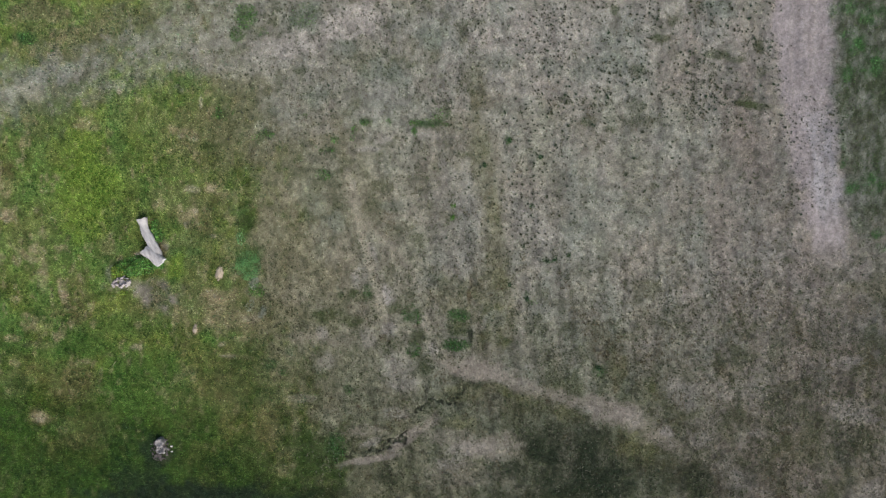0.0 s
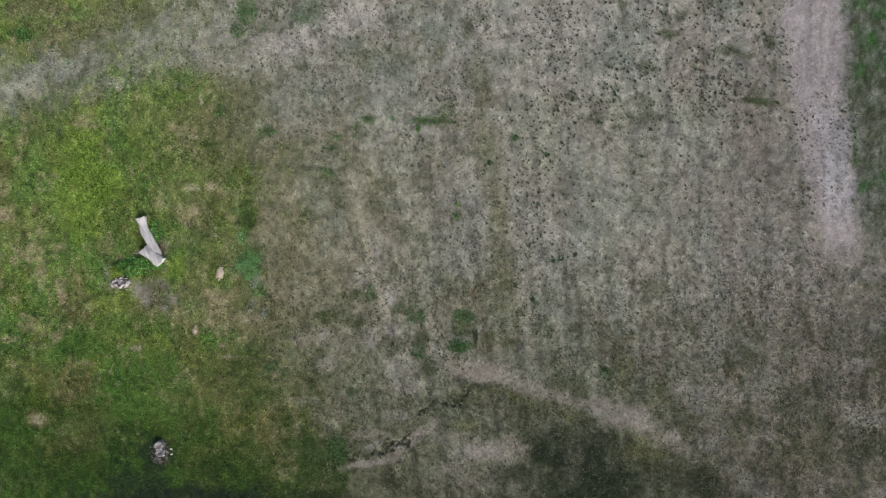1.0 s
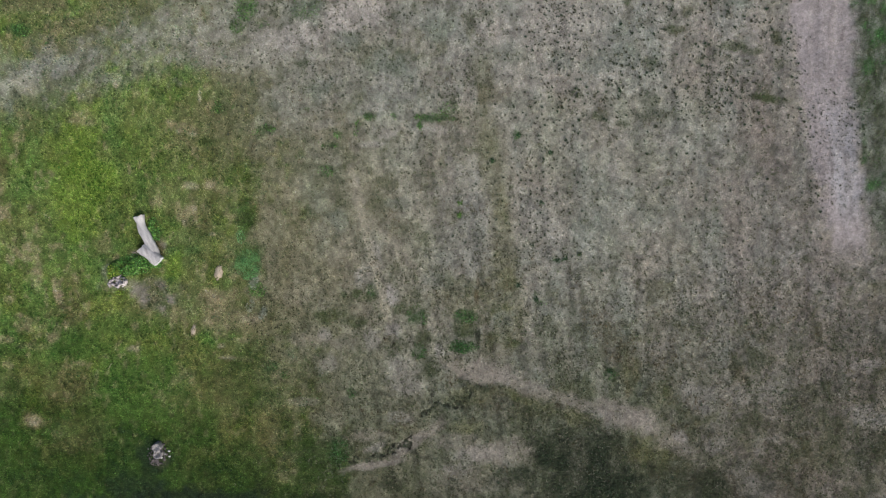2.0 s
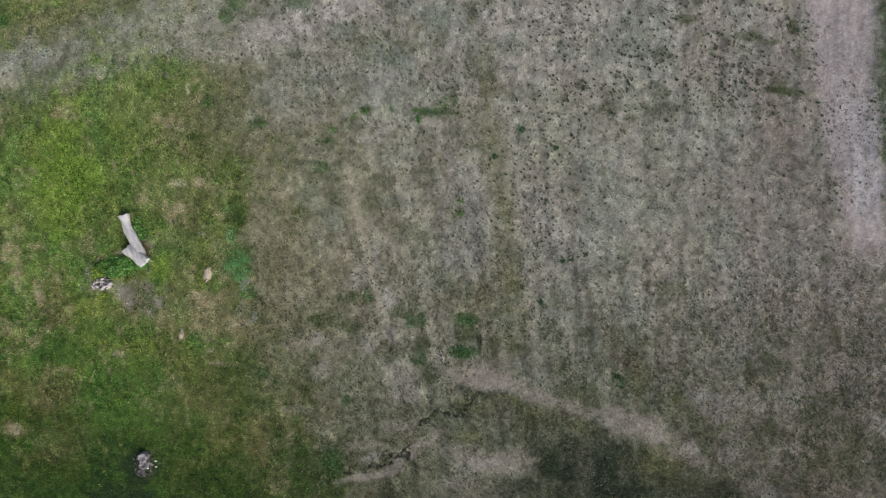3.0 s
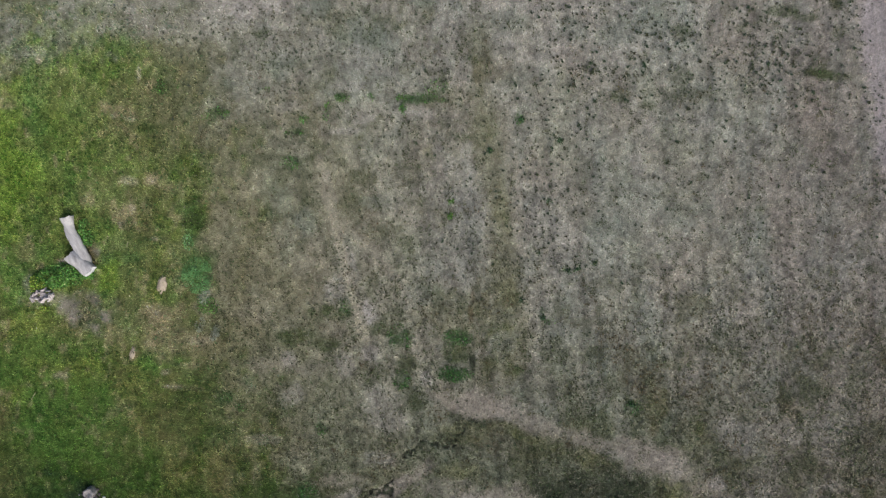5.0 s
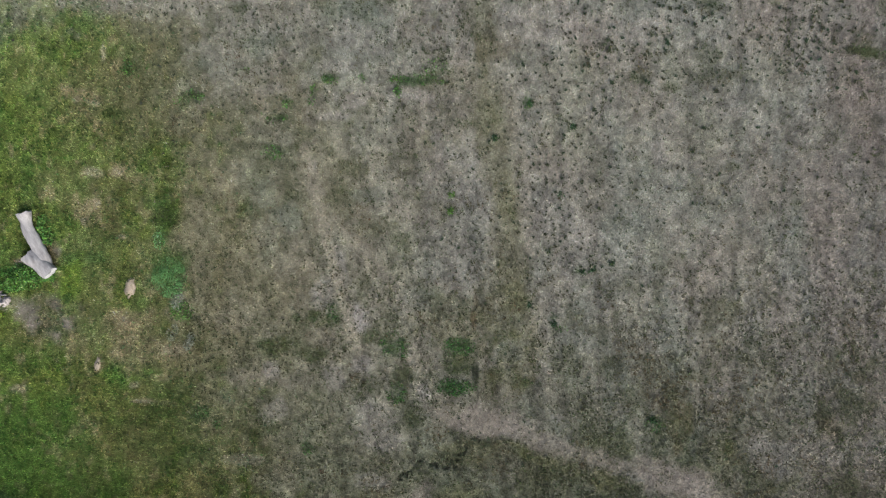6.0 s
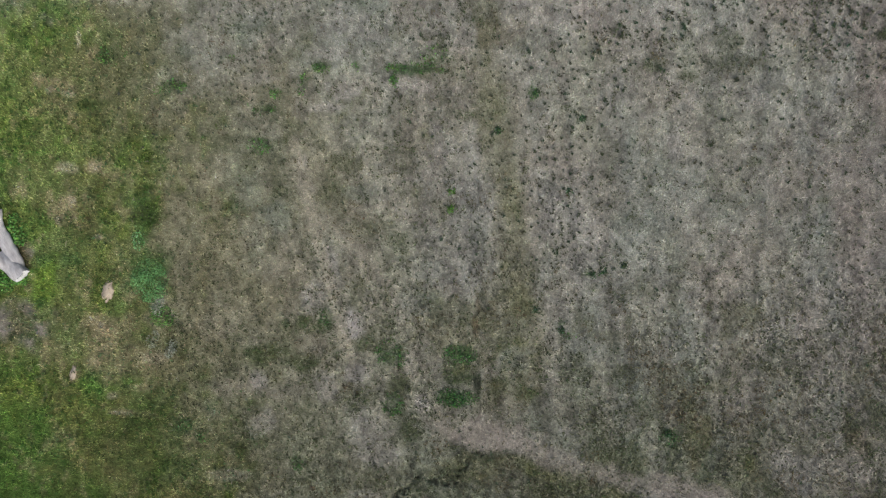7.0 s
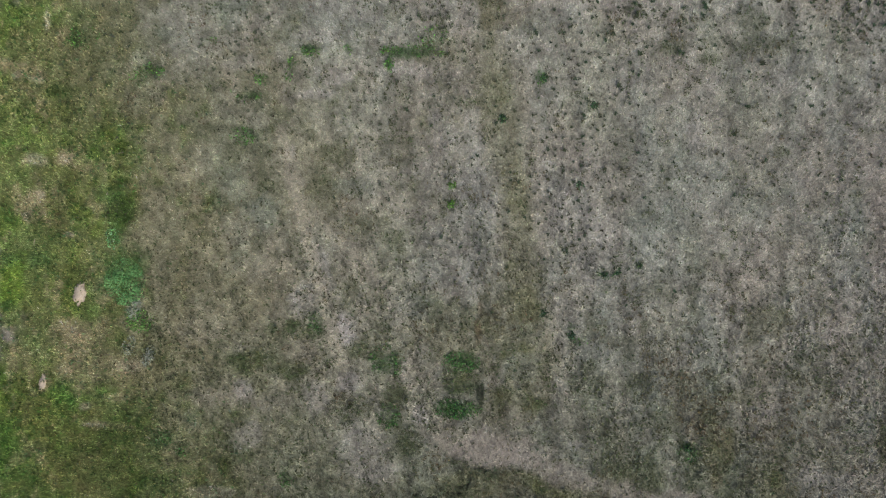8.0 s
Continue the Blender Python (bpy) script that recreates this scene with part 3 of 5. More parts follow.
DOTS_FAR = [(13.63, 0.61), (12.49, 2.14), (13.78, -0.06), (13.27, -0.61), (14.01, -1.6), (14.53, -1.2), (16.04, -0.27), (16.36, -0.54), (17.04, -0.34), (13.25, -2.94), (9.6, -1.5), (9.34, -1.66), (10.27, -1.81), (9.91, -2.54), (10.67, -1.9), (12.11, -1.83), (9.29, 1.47), (9.09, 1.93), (7.85, 2.28), (7.16, 2.93), (6.86, 2.41), (10.42, 3.98), (11.02, 4.63), (10.51, 4.81), (8.9, 3.55), (8.51, 3.5), (9.17, 3.33), (8.78, 3.98), (7.37, 3.54), (11.94, 4.53), (12.6, 4.36), (11.53, 5.07), (4.06, 2.01), (3.55, 2.66), (3.23, 1.68), (3.35, 0.25), (3.88, 2.99), (5.68, 2.23), (9.96, -4.74), (9.18, -4.85), (9.65, -5.97), (7.51, -4.63), (10.42, -5.3), (12.65, -5.52), (12.93, -3.5), (11.25, -2.83), (12.15, -3.5), (14.04, -3.5)]
LAWN_EDGE = [(-10.43, 10.76), (-9.83, 8.21), (-8.77, 6.72), (-7.93, 4.14), (-7.31, 1.97), (-7.00, -0.22), (-7.08, -2.21), (-6.35, -3.98), (-6.10, -5.77), (-5.63, -7.56), (-4.97, -9.15), (-4.09, -11.20)]
BAND = [(-18.24, 5.71), (-15.66, 6.15), (-13.07, 7.13), (-10.91, 7.89), (-7.89, 8.01)]
TRACK = [(13.86, 10.94), (13.82, 7.92), (14.03, 5.75), (14.54, 3.12), (15.00, 0.92), (15.31, -0.64)]
CRACKS = [[(-1.07, -6.41), (-0.70, -6.23), (-0.41, -5.93), (-0.03, -6.03), (0.28, -6.00), (0.50, -5.78), (0.77, -5.71), (0.95, -5.35), (1.21, -5.22)], [(-3.81, -8.25), (-3.41, -8.09), (-3.08, -8.16), (-2.74, -7.96), (-2.30, -7.89), (-2.08, -7.69), (-1.68, -7.58), (-1.27, -7.22)]]
RUTS = [[(-3.64, 2.94), (-3.44, 2.20), (-3.25, 1.12), (-2.98, -0.04), (-2.66, -1.14), (-2.32, -2.59)], [(1.24, 6.82), (1.38, 5.25), (1.58, 3.80), (1.88, 2.33), (2.12, 0.44), (2.34, -1.19)], [(2.03, 4.19), (2.28, 2.86), (2.45, 1.52), (2.57, 0.04)]]


def spots(x, y, rows, seed):
    """How much of the given spots lies at each place, with ragged edges."""
    mask = np.zeros(x.shape)
    wx, wy = fbm(x, y, 0.7, seed, 4), fbm(x, y, 0.7, seed + 40, 4)
    rag = fbm(x, y, 0.25, seed + 80, 3)
    for px, py, rx, ry, turn, much in rows:
        near = np.nonzero(np.hypot(x - px, y - py) < 1.9 * max(rx, ry) + 0.4)
        if not len(near[0]):
            continue
        reach = min(rx, ry)
        u, v = x[near] - px + 0.45 * reach * wx[near], y[near] - py + 0.45 * reach * wy[near]
        c, s = math.cos(radians(turn)), math.sin(radians(turn))
        d = np.hypot((u * c + v * s) / rx, (v * c - u * s) / ry) + 0.22 * rag[near]
        mask[near] = np.maximum(mask[near], much * smooth(1.3, 0.55, d))
    return mask


def field(x, y):
    """Colour of the growth, its density, the share of lawn, the share of track and the height at each place."""
    big, small = fbm(x, y, 4.0, 3), fbm(x * 1.15, y * 0.8, 0.35, 23, 3)
    swath = x + 0.13 * y
    mid = 0.85 * fbm(x * 1.1, y * 0.9, 1.2, 11) + 0.3 * fbm(swath * 1.6, y * 0.6, 1.1, 13)
    fine = fbm(x, y, 0.16, 29, 2)
    ex = [p[0] for p in reversed(LAWN_EDGE)]
    ey = [p[1] for p in reversed(LAWN_EDGE)]
    edge = np.interp(y, ey, ex)
    wide = 2.0 + 0.3 * smooth(-2.0, 2.0, y)
    lawn = smooth(wide, -wide, x - edge + wide * (0.75 * mid + 0.6 * small + 0.2 * big + 0.45 * fbm(x, y, 2.2, 33, 3)))
    d, _ = line_distance(x, y, BAND)
    band = smooth(2.2, 0.1, d + 0.4 * mid + 0.5 * small) * smooth(-4.0, -7.5, x)
    lawn = lawn * (1 - 0.85 * band * smooth(-0.9, 0.1, fbm(x, y, 0.5, 59, 4)))
    # dry stubble, browner towards the lawn and greyer away from it, in drilled rows
    side = smooth(-8.0, 3.0, x)[..., None]
    dry = (1 - side) * np.array((0.299, 0.285, 0.199)) + side * np.array((0.362, 0.352, 0.299))
    far = smooth(7.0, 12.5, x)[..., None]
    dry = dry * (1 - far) + far * np.array((0.324, 0.300, 0.266))
    top = smooth(3.0, 8.0, y - 0.15 * x + 0.8 * mid)[..., None] * 0.7
    dry = dry * (1 - top) + top * (side * np.array((0.360, 0.345, 0.312)) + (1 - side) * np.array((0.348, 0.350, 0.308)))
    # darker low end: the growth's own tone plus lens fall-off painted into it
    low = smooth(-0.4, -8.0, y - 0.05 * x)[..., None]
    dry = dry * (1 - low) + low * ((1 - side) * np.array((0.238, 0.230, 0.158)) + side * (np.array((0.174, 0.183, 0.128)) * (1 - far) + far * np.array((0.238, 0.216, 0.176))))
    plain = (smooth(-1.0, 3.0, x) * smooth(-1.5, 1.0, y))[..., None]
    row = x + y * np.clip(0.18 - 0.022 * x, 0.0, 0.24) + 0.12 * mid
    rows = 0.6 * np.sin(row * 2 * math.pi / 1.25) + 0.5 * np.sin(row * 2 * math.pi / 0.66 + 1.0) + 0.45 * smooth(1.0, 5.0, x) * np.sin(row * 2 * math.pi / 0.43 + 2.0 + 0.6 * mid)
    rows = rows * (0.5 + 0.5 * smooth(-0.4, 0.6, fbm(x * 1.5, y * 0.3, 3.0, 51))) * smooth(-7.0, -2.0, x)
    col = dry * (1 + 0.10 * big + (0.22 - 0.06 * side[..., 0]) * mid + 0.18 * small + (0.125 + 0.10 * smooth(1.0, -3.0, y)) * rows + 0.22 * fine)[..., None]
    warm, sour = fbm(swath * 1.4, y * 0.8, 1.7, 31, 3)[..., None], fbm(swath * 1.3, y * 0.7, 1.2, 37, 4)[..., None]
    col = col * (1 + warm * np.array((0.035, -0.01, -0.01)) + np.clip(sour, 0, 1) * np.array((-0.03, 0.0, -0.06)) + np.clip(-sour, 0, 1) * np.array((-0.05, 0.015, 0.02)))
    fringe = (smooth(2.4, 0.0, x - edge + 0.6 * mid + 0.4 * small) * (1 - band))[..., None] * 0.55
    col = col * (1 - fringe) + fringe * np.array((0.188, 0.182, 0.103)) * (1 + 0.25 * small + 0.2 * mid + 0.2 * fine)[..., None]
    moss = smooth(0.15, 0.9, fbm(x, y, 1.6, 61) + 0.35 * small)[..., None] * (0.5 - 0.28 * plain)
    col = col * (1 - moss) + moss * np.array((0.142, 0.152, 0.080)) * (1 + 0.2 * small[..., None])
    speck = smooth(0.15, 0.75, fbm(x, y, 0.42, 65, 3) + 0.35 * mid)[..., None] * (0.5 - 0.28 * plain)
    col = col * (1 - speck) + speck * np.array((0.120, 0.135, 0.078))
    # lawn
    # deeper green towards the low end, with lens fall-off put into the colour
    lawn_falloff = smooth(-0.6, -8.2, y)[..., None]
    green = np.array((0.146, 0.214, 0.054)) * (1 - lawn_falloff) + np.array((0.047, 0.098, 0.015)) * lawn_falloff
    green = green * (1 + 0.12 * big + 0.18 * mid + 0.20 * small + 0.26 * fine)[..., None]
    tone = fbm(x * 1.2, y * 0.8, 0.9, 43, 4)[..., None]
    green = green * (1 + tone * np.array((0.20, 0.0, -0.03)))
    rusty = smooth(0.15, 0.8, fbm(x * 1.2, y * 0.8, 0.7, 49, 4))[..., None] * 0.28
    green = green * (1 - rusty) + rusty * np.array((0.118, 0.112, 0.040)) * (1 + 0.3 * small + 0.2 * fine)[..., None]
    worn = smooth(-0.1, 0.9, fbm(x, y, 1.3, 71) + 0.4 * small + 0.5 * smooth(-1.6, 0.4, x - edge))[..., None] * (0.7 - 0.25 * lawn_falloff)
    green = green * (1 - worn) + worn * (np.array((0.195, 0.200, 0.092)) + (np.array((0.150, 0.128, 0.062)) - np.array((0.195, 0.200, 0.092))) * smooth(-0.3, 0.5, fbm(x, y, 0.8, 75, 3))[..., None])
    col = col * (1 - lawn[..., None]) + green * lawn[..., None]

    def lay(mask, colour, jitter=0.14):
        nonlocal col
        m = np.clip(mask, 0, 1)[..., None]
        col = col * (1 - m) + m * np.array(colour) * (1 + jitter * small + 0.1 * fine)[..., None]

    # the low end grows in drifts: bleached straw, brown rot and dark green weeds by turns
    drift = fbm(swath * 1.25, y * 0.75, 0.8, 45, 4)
    reach = smooth(-0.5, -3.5, y) * smooth(0.0, 5.0, x)
    grown = smooth(0.20, 0.65, -drift + 0.3 * small) * reach
    lay(smooth(0.10, 0.6, drift) * reach * (0.3 + 0.3 * far[..., 0]), (0.330, 0.308, 0.262))
    lay(smooth(0.25, 0.8, fbm(swath * 1.2, y * 0.8, 0.9, 47, 4)) * reach * (0.15 + 0.3 * far[..., 0]), (0.160, 0.132, 0.085))
    lay(grown * (0.35 + 0.25 * far[..., 0]), (0.080, 0.092, 0.052))
    olive, tangle, dark = spots(x, y, OLIVE + OLIVE_RIGHT + OLIVE_FAR, 107), spots(x, y, OLIVE_LOW + LOW_WEEDS, 108), spots(x, y, DARK + DARK_LOW, 109)
    vivid, clover = spots(x, y, GREEN + GREEN_LOW + GREEN_FAR, 139), spots(x, y, CLOVER, 119)
    broken = 0.6 + 0.4 * smooth(-0.35, 0.35, fbm(x * 1.3, y * 0.9, 0.42, 77, 3))
    olive, tangle, dark = olive * broken, tangle * broken, dark * (0.5 + 0.5 * smooth(-0.45, 0.25, fbm(x * 1.2, y * 0.9, 0.55, 78, 4)))
    vivid = vivid * (0.55 + 0.45 * smooth(-0.35, 0.35, fbm(x, y, 0.24, 83, 2)))
    lay(spots(x, y, COOL + COOL_FAR, 101) * 0.8, (0.224, 0.260, 0.216))
    lay(np.maximum(spots(x, y, PALE + PALE_FAR, 103) * 0.8, spots(x, y, CLOUDS + LOW_STRAW, 105) * 0.9), (0.465, 0.437, 0.405))
    lay(olive, (0.072, 0.097, 0.036))
    lay(tangle * 0.9, (0.086, 0.086, 0.046))
    lay(spots(x, y, YELLOWED, 125) * broken * 0.85, (0.225, 0.226, 0.105), 0.25)
    lay(spots(x, y, RUST, 123) * broken, (0.165, 0.130, 0.075))
    lay(dark * 0.95, (0.036, 0.048, 0.029))
    lay(spots(x, y, FADED + FADED_MORE, 117), (0.160, 0.168, 0.082), 0.25)
    lay(spots(x, y, BUFF, 118), (0.255, 0.235, 0.135), 0.25)
    lay(spots(x, y, LUSH, 113), (0.094, 0.170, 0.040))
    fleck = smooth(0.38, 0.75, fbm(x * 1.3, y * 0.8, 0.30, 91, 3) + 0.35 * worn[..., 0]) * lawn
    lay(fleck * (0.6 - 0.3 * lawn_falloff[..., 0]), (0.320, 0.285, 0.165))
    lay(spots(x, y, LAWN_BROWN, 133) * broken, (0.168, 0.150, 0.060), 0.3)
    lay(spots(x, y, DEEP_LAWN + DEEP_MORE, 115), (0.040, 0.086, 0.016))
    lay(spots(x, y, LUSH_MORE, 135) * broken, (0.074, 0.150, 0.030), 0.25)
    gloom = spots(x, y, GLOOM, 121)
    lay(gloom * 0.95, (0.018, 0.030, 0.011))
    lay(spots(x, y, LIME, 127), (0.150, 0.240, 0.038))
    lay(spots(x, y, LAWN_PALE, 129), (0.40, 0.36, 0.26), 0.2)
    lay(clover * 0.85, (0.095, 0.190, 0.052))
    lay(spots(x, y, TAN + TAN_MORE, 131) * (0.45 + 0.65 * smooth(-0.3, 0.4, fbm(x, y, 0.22, 85, 3))), (0.400, 0.335, 0.215))
    bare = spots(x, y, BARE, 137)
    lay(bare, (0.350, 0.312, 0.270), 0.08)
    lay(band * smooth(-0.1, 0.5, fbm(x, y, 0.5, 63, 4)) * 0.6, (0.165, 0.185, 0.110), 0.3)
    lay(band * smooth(0.2, 0.7, fbm(x, y, 0.35, 64, 3)) * 0.5, (0.40, 0.385, 0.35), 0.2)
    lay(vivid * 0.9, (0.042, 0.092, 0.030))
    # grassy strip past the track
    tx = np.interp(y, [p[1] for p in reversed(TRACK)], [p[0] for p in reversed(TRACK)])
    strip = smooth(0.7, 1.6, x - tx + 0.3 * mid + 0.35 * small) * smooth(-0.5, 2.5, y + 0.5 * mid) * smooth(-1.4, -0.5, fbm(x * 1.6, y * 0.7, 0.7, 79, 3))
    streak = smooth(-0.2, 0.5, fbm(x * 3.0, y * 0.5, 1.0, 53, 3))
    lay(strip * 0.9, (0.082, 0.104, 0.060))
    lay(strip * streak * 0.45, (0.22, 0.225, 0.18))
    torn = smooth(-0.35, 0.35, fbm(x * 1.2, y, 0.4, 87, 3))
    rank = spots(x, y, STRIP, 149) * smooth(0.6, 1.3, x - tx + 0.4 * small + 0.3 * mid) * (0.35 + 0.65 * torn)
    lay(strip * (1 - torn) * 0.4, (0.28, 0.29, 0.26), 0.3)
    tuft = fbm(x * 1.6, y * 0.7, 0.2, 81, 3)
    lay(strip * smooth(0.1, 0.6, tuft) * 0.7, (0.30, 0.32, 0.275), 0.2)
    lay(strip * smooth(-0.1, -0.6, tuft) * 0.6, (0.050, 0.066, 0.036), 0.2)
    lay(rank * (0.5 + 0.4 * torn), (0.066, 0.155, 0.050), 0.3)
    lay(spots(x, y, FRAY, 147), (0.30, 0.31, 0.275), 0.25)
    # track
    end = smooth(-0.9, 0.5, y + 0.3 * mid)
    half = 0.62 + 0.055 * np.clip(y, 0, 9)
    track = smooth(0.40, -0.30, np.abs(x - tx) - half + 0.32 * mid + 0.30 * small) * end
    lay(track * 0.9, (0.378, 0.342, 0.346), 0.16)
    lay(track * smooth(6.0, 4.5, y) * smooth(0.6, 2.0, y) * smooth(-0.5, 0.1, x - tx + 0.3 * mid) * 0.7, (0.42, 0.415, 0.435), 0.2)
    for off in (-0.45, 0.12, 0.5):
        lay(smooth(0.13, 0.02, np.abs(x - tx - off + 0.12 * mid + 0.04 * small)) * track * torn * 0.35, (0.385, 0.352, 0.33))
    for off in (-0.18, 0.32, 0.72):
        lay(smooth(0.12, 0.02, np.abs(x - tx - off + 0.12 * mid + 0.04 * small)) * track * torn * 0.35, (0.205, 0.178, 0.160))
    soil = spots(x, y, BARE_SOIL, 151) * (0.3 + 0.7 * smooth(-0.45, 0.25, fbm(x, y, 0.4, 93, 3)))
    lay(soil * 0.95, (0.285, 0.255, 0.222), 0.35)
    height = 0.05 * big + 0.02 * mid + 0.012 * rows
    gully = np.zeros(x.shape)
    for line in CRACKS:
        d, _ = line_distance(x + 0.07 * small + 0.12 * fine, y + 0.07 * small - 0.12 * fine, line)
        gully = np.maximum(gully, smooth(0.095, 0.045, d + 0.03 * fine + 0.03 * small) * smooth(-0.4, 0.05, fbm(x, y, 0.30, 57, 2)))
    # cracks are coloured near black besides being sunk into the ground
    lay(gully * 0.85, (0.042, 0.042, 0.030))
    for line, wide, much, colour in zip(RUTS, (0.24, 0.62, 0.26), (0.7, 0.42, 0.4), ((0.47, 0.44, 0.345), (0.222, 0.226, 0.122), (0.42, 0.39, 0.32))):
        d, _ = line_distance(x + 0.1 * mid, y, line)
        lay(smooth(wide, 0.08, d + 0.3 * wide * small + 0.25 * wide * mid) * much, colour)
    d, _ = line_distance(x + 0.42 + 0.12 * mid, y, RUTS[0])
    lay(smooth(0.30, 0.05, d + 0.1 * small + 0.08 * mid) * 0.4, (0.190, 0.196, 0.140))
    height = height - 0.05 * gully - 0.03 * track
    thick = np.clip(1 - 0.75 * track - 0.55 * bare - 0.95 * gully - 0.8 * soil - 0.4 * gloom, 0.08, 1)
    # low broad-leaved weeds: in the marked spots, and in small clumps that thicken towards the low end of the field
    clump = smooth(0.10, 0.45, fbm(x * 1.1, y * 0.8, 0.14, 67, 2) + 0.30 * fbm(x * 1.4, y * 0.8, 1.5, 69, 3) - 0.12 * rows - 0.28 + (0.12 + 0.24 * side[..., 0]) * smooth(1.5, -5.0, y))
    clump = clump * (1 - 0.8 * lawn) * (1 - track) * (1 - bare)
    weedy = np.clip(np.maximum.reduce([clump * 0.65, grown * 0.5, olive * 0.85, tangle * 0.8, dark, gully * 0.6, vivid * 0.5, clover * 0.7, strip * 0.42, rank * 0.8]) * (1 - soil), 0, 1)
    brown = smooth(0.0, 0.8, fbm(x, y, 0.8, 73, 3))[..., None]
    leaf = np.array((0.060, 0.076, 0.035)) * (1 - brown) + np.array((0.104, 0.086, 0.047)) * brown
    v, c = np.clip(vivid + 0.25 * olive + 0.4 * strip + rank, 0, 1)[..., None], clover[..., None]
    leaf = leaf * (1 - v) + v * np.array((0.060, 0.138, 0.044))
    k = np.clip(dark + gully, 0, 1)[..., None]
    leaf = leaf * (1 - k) + k * np.array((0.034, 0.052, 0.028))
    leaf = leaf * (1 - c) + c * np.array((0.105, 0.205, 0.064))
    g = np.clip(rank, 0, 1)[..., None]
    leaf = leaf * (1 - g) + g * (np.array((0.045, 0.100, 0.034)) * (1 - torn[..., None]) + np.array((0.092, 0.225, 0.075)) * torn[..., None])
    col = np.clip(col, 0.02, 0.75)
    return col, thick, lawn, track, height, weedy, leaf


def axis(near, far, step):
    inner = np.arange(-near, near + step / 2, step)
    outer = near + np.geomspace(0.3, far - near, 34)
    return np.concatenate([-outer[::-1], inner, outer])


def mesh_from(name, verts, faces_flat, sides, tint=None, material=None):
    me = bpy.data.meshes.new(name)
    count = len(faces_flat) // sides
    me.vertices.add(len(verts))
    me.vertices.foreach_set("co", np.asarray(verts, np.float32).ravel())
    me.loops.add(len(faces_flat))
    me.loops.foreach_set("vertex_index", np.asarray(faces_flat, np.int32))
    me.polygons.add(count)
    me.polygons.foreach_set("loop_start", np.arange(count, dtype=np.int32) * sides)
    me.update(calc_edges=True)
    if tint is not None:
        at = me.attributes.new("tint", 'FLOAT_COLOR', 'POINT')
        at.data.foreach_set("color", np.concatenate([tint, np.ones((len(tint), 1))], 1).astype(np.float32).ravel())
    if material:
        me.materials.append(material)
    return me


gx, gy = axis(20.5, 900, 0.1), axis(13.5, 900, 0.1)
# closer mesh where the cracked soil lies
gx = np.unique(np.round(np.concatenate([gx, np.arange(-4.0, 1.4, 0.033)]), 3))
gy = np.unique(np.round(np.concatenate([gy, np.arange(-8.5, -5.0, 0.033)]), 3))
GX, GY = np.meshgrid(gx, gy)
g_col, _, _, _, g_h, _, _ = field(GX, GY)
g_h = g_h * smooth(60.0, 20.0, np.hypot(GX, GY))
nx, ny = len(gx), len(gy)
corner = (np.arange(ny - 1)[:, None] * nx + np.arange(nx - 1)[None]).ravel()
quads = np.stack([corner, corner + 1, corner + nx + 1, corner + nx], 1)
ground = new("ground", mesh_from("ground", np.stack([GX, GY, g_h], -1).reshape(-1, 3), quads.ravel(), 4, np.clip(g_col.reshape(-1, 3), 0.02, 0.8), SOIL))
ground.data.polygons.foreach_set("use_smooth", np.ones(len(quads), bool))
tagged(ground, "dry grey-brown field with worn lawn and soil showing through", "ground", kind="structure")

# one map of the plan that all growth is sown from
STEP, X0, Y0 = 0.05, -20.5, -13.5
mx, my = np.arange(X0, 20.51, STEP), np.arange(Y0, 13.51, STEP)
MX, MY = np.meshgrid(mx, my)
m_col, m_thick, m_lawn, m_track, m_h, m_weedy, m_leaf = field(MX, MY)
rng = np.random.default_rng(7)


def on_map(values, x, y):
    return values[np.clip(np.rint((y - Y0) / STEP).astype(int), 0, len(my) - 1), np.clip(np.rint((x - X0) / STEP).astype(int), 0, len(mx) - 1)]


def ground_z(x, y):
    return float(on_map(m_h, np.array([x]), np.array([y]))[0])


def blades(name, x, y, length, width, lift, tint, material=BLADE, turn=None, z=None):
    """One mesh of blades: each a bent leaf of two triangles, rooted at x, y."""
    n = len(x)
    turn = rng.uniform(0, 2 * math.pi, n) if turn is None else turn
    z = on_map(m_h, x, y) if z is None else z
    dx, dy = np.cos(turn), np.sin(turn)
    up, out = np.sin(lift) * length, np.cos(lift) * length
    w = width / 2
    a = np.stack([x - dy * w, y + dx * w, z], 1)
    b = np.stack([x + dy * w, y - dx * w, z], 1)
    c = np.stack([x + dx * out, y + dy * out, z + up], 1)
    verts = np.stack([a, b, c], 1).reshape(-1, 3)
    tints = np.repeat(np.clip(tint, 0.01, 0.8), 3, axis=0)
    return new(name, mesh_from(name, verts, np.arange(3 * n), 3, tints, material))


def sown(count, weight):
    """Random places over the plan, kept where weight, from 0 to 1, allows."""
    x, y = rng.uniform(-19, 19, count), rng.uniform(-11.5, 11.8, count)
    keep = rng.random(count) < on_map(weight, x, y)
    return x[keep], y[keep]


def scattered(weight):
    """Loosely even places over the plan, kept where weight allows."""
    gap = 0.20
    u, v = np.meshgrid(np.arange(-18.5, 18.5, gap), np.arange(-11, 11, gap))
    x, y = u.ravel() + rng.uniform(-0.45, 0.45, u.size) * gap, v.ravel() + rng.uniform(-0.45, 0.45, u.size) * gap
    keep = rng.random(u.size) < on_map(weight, x, y)
    return x[keep], y[keep]


def tussock(x, y):
    """Light and dark from tuft to tuft of grass, about a hand wide."""
    return np.clip(fbm(x, y, 0.19, 97, 2), -1, 1)[:, None]


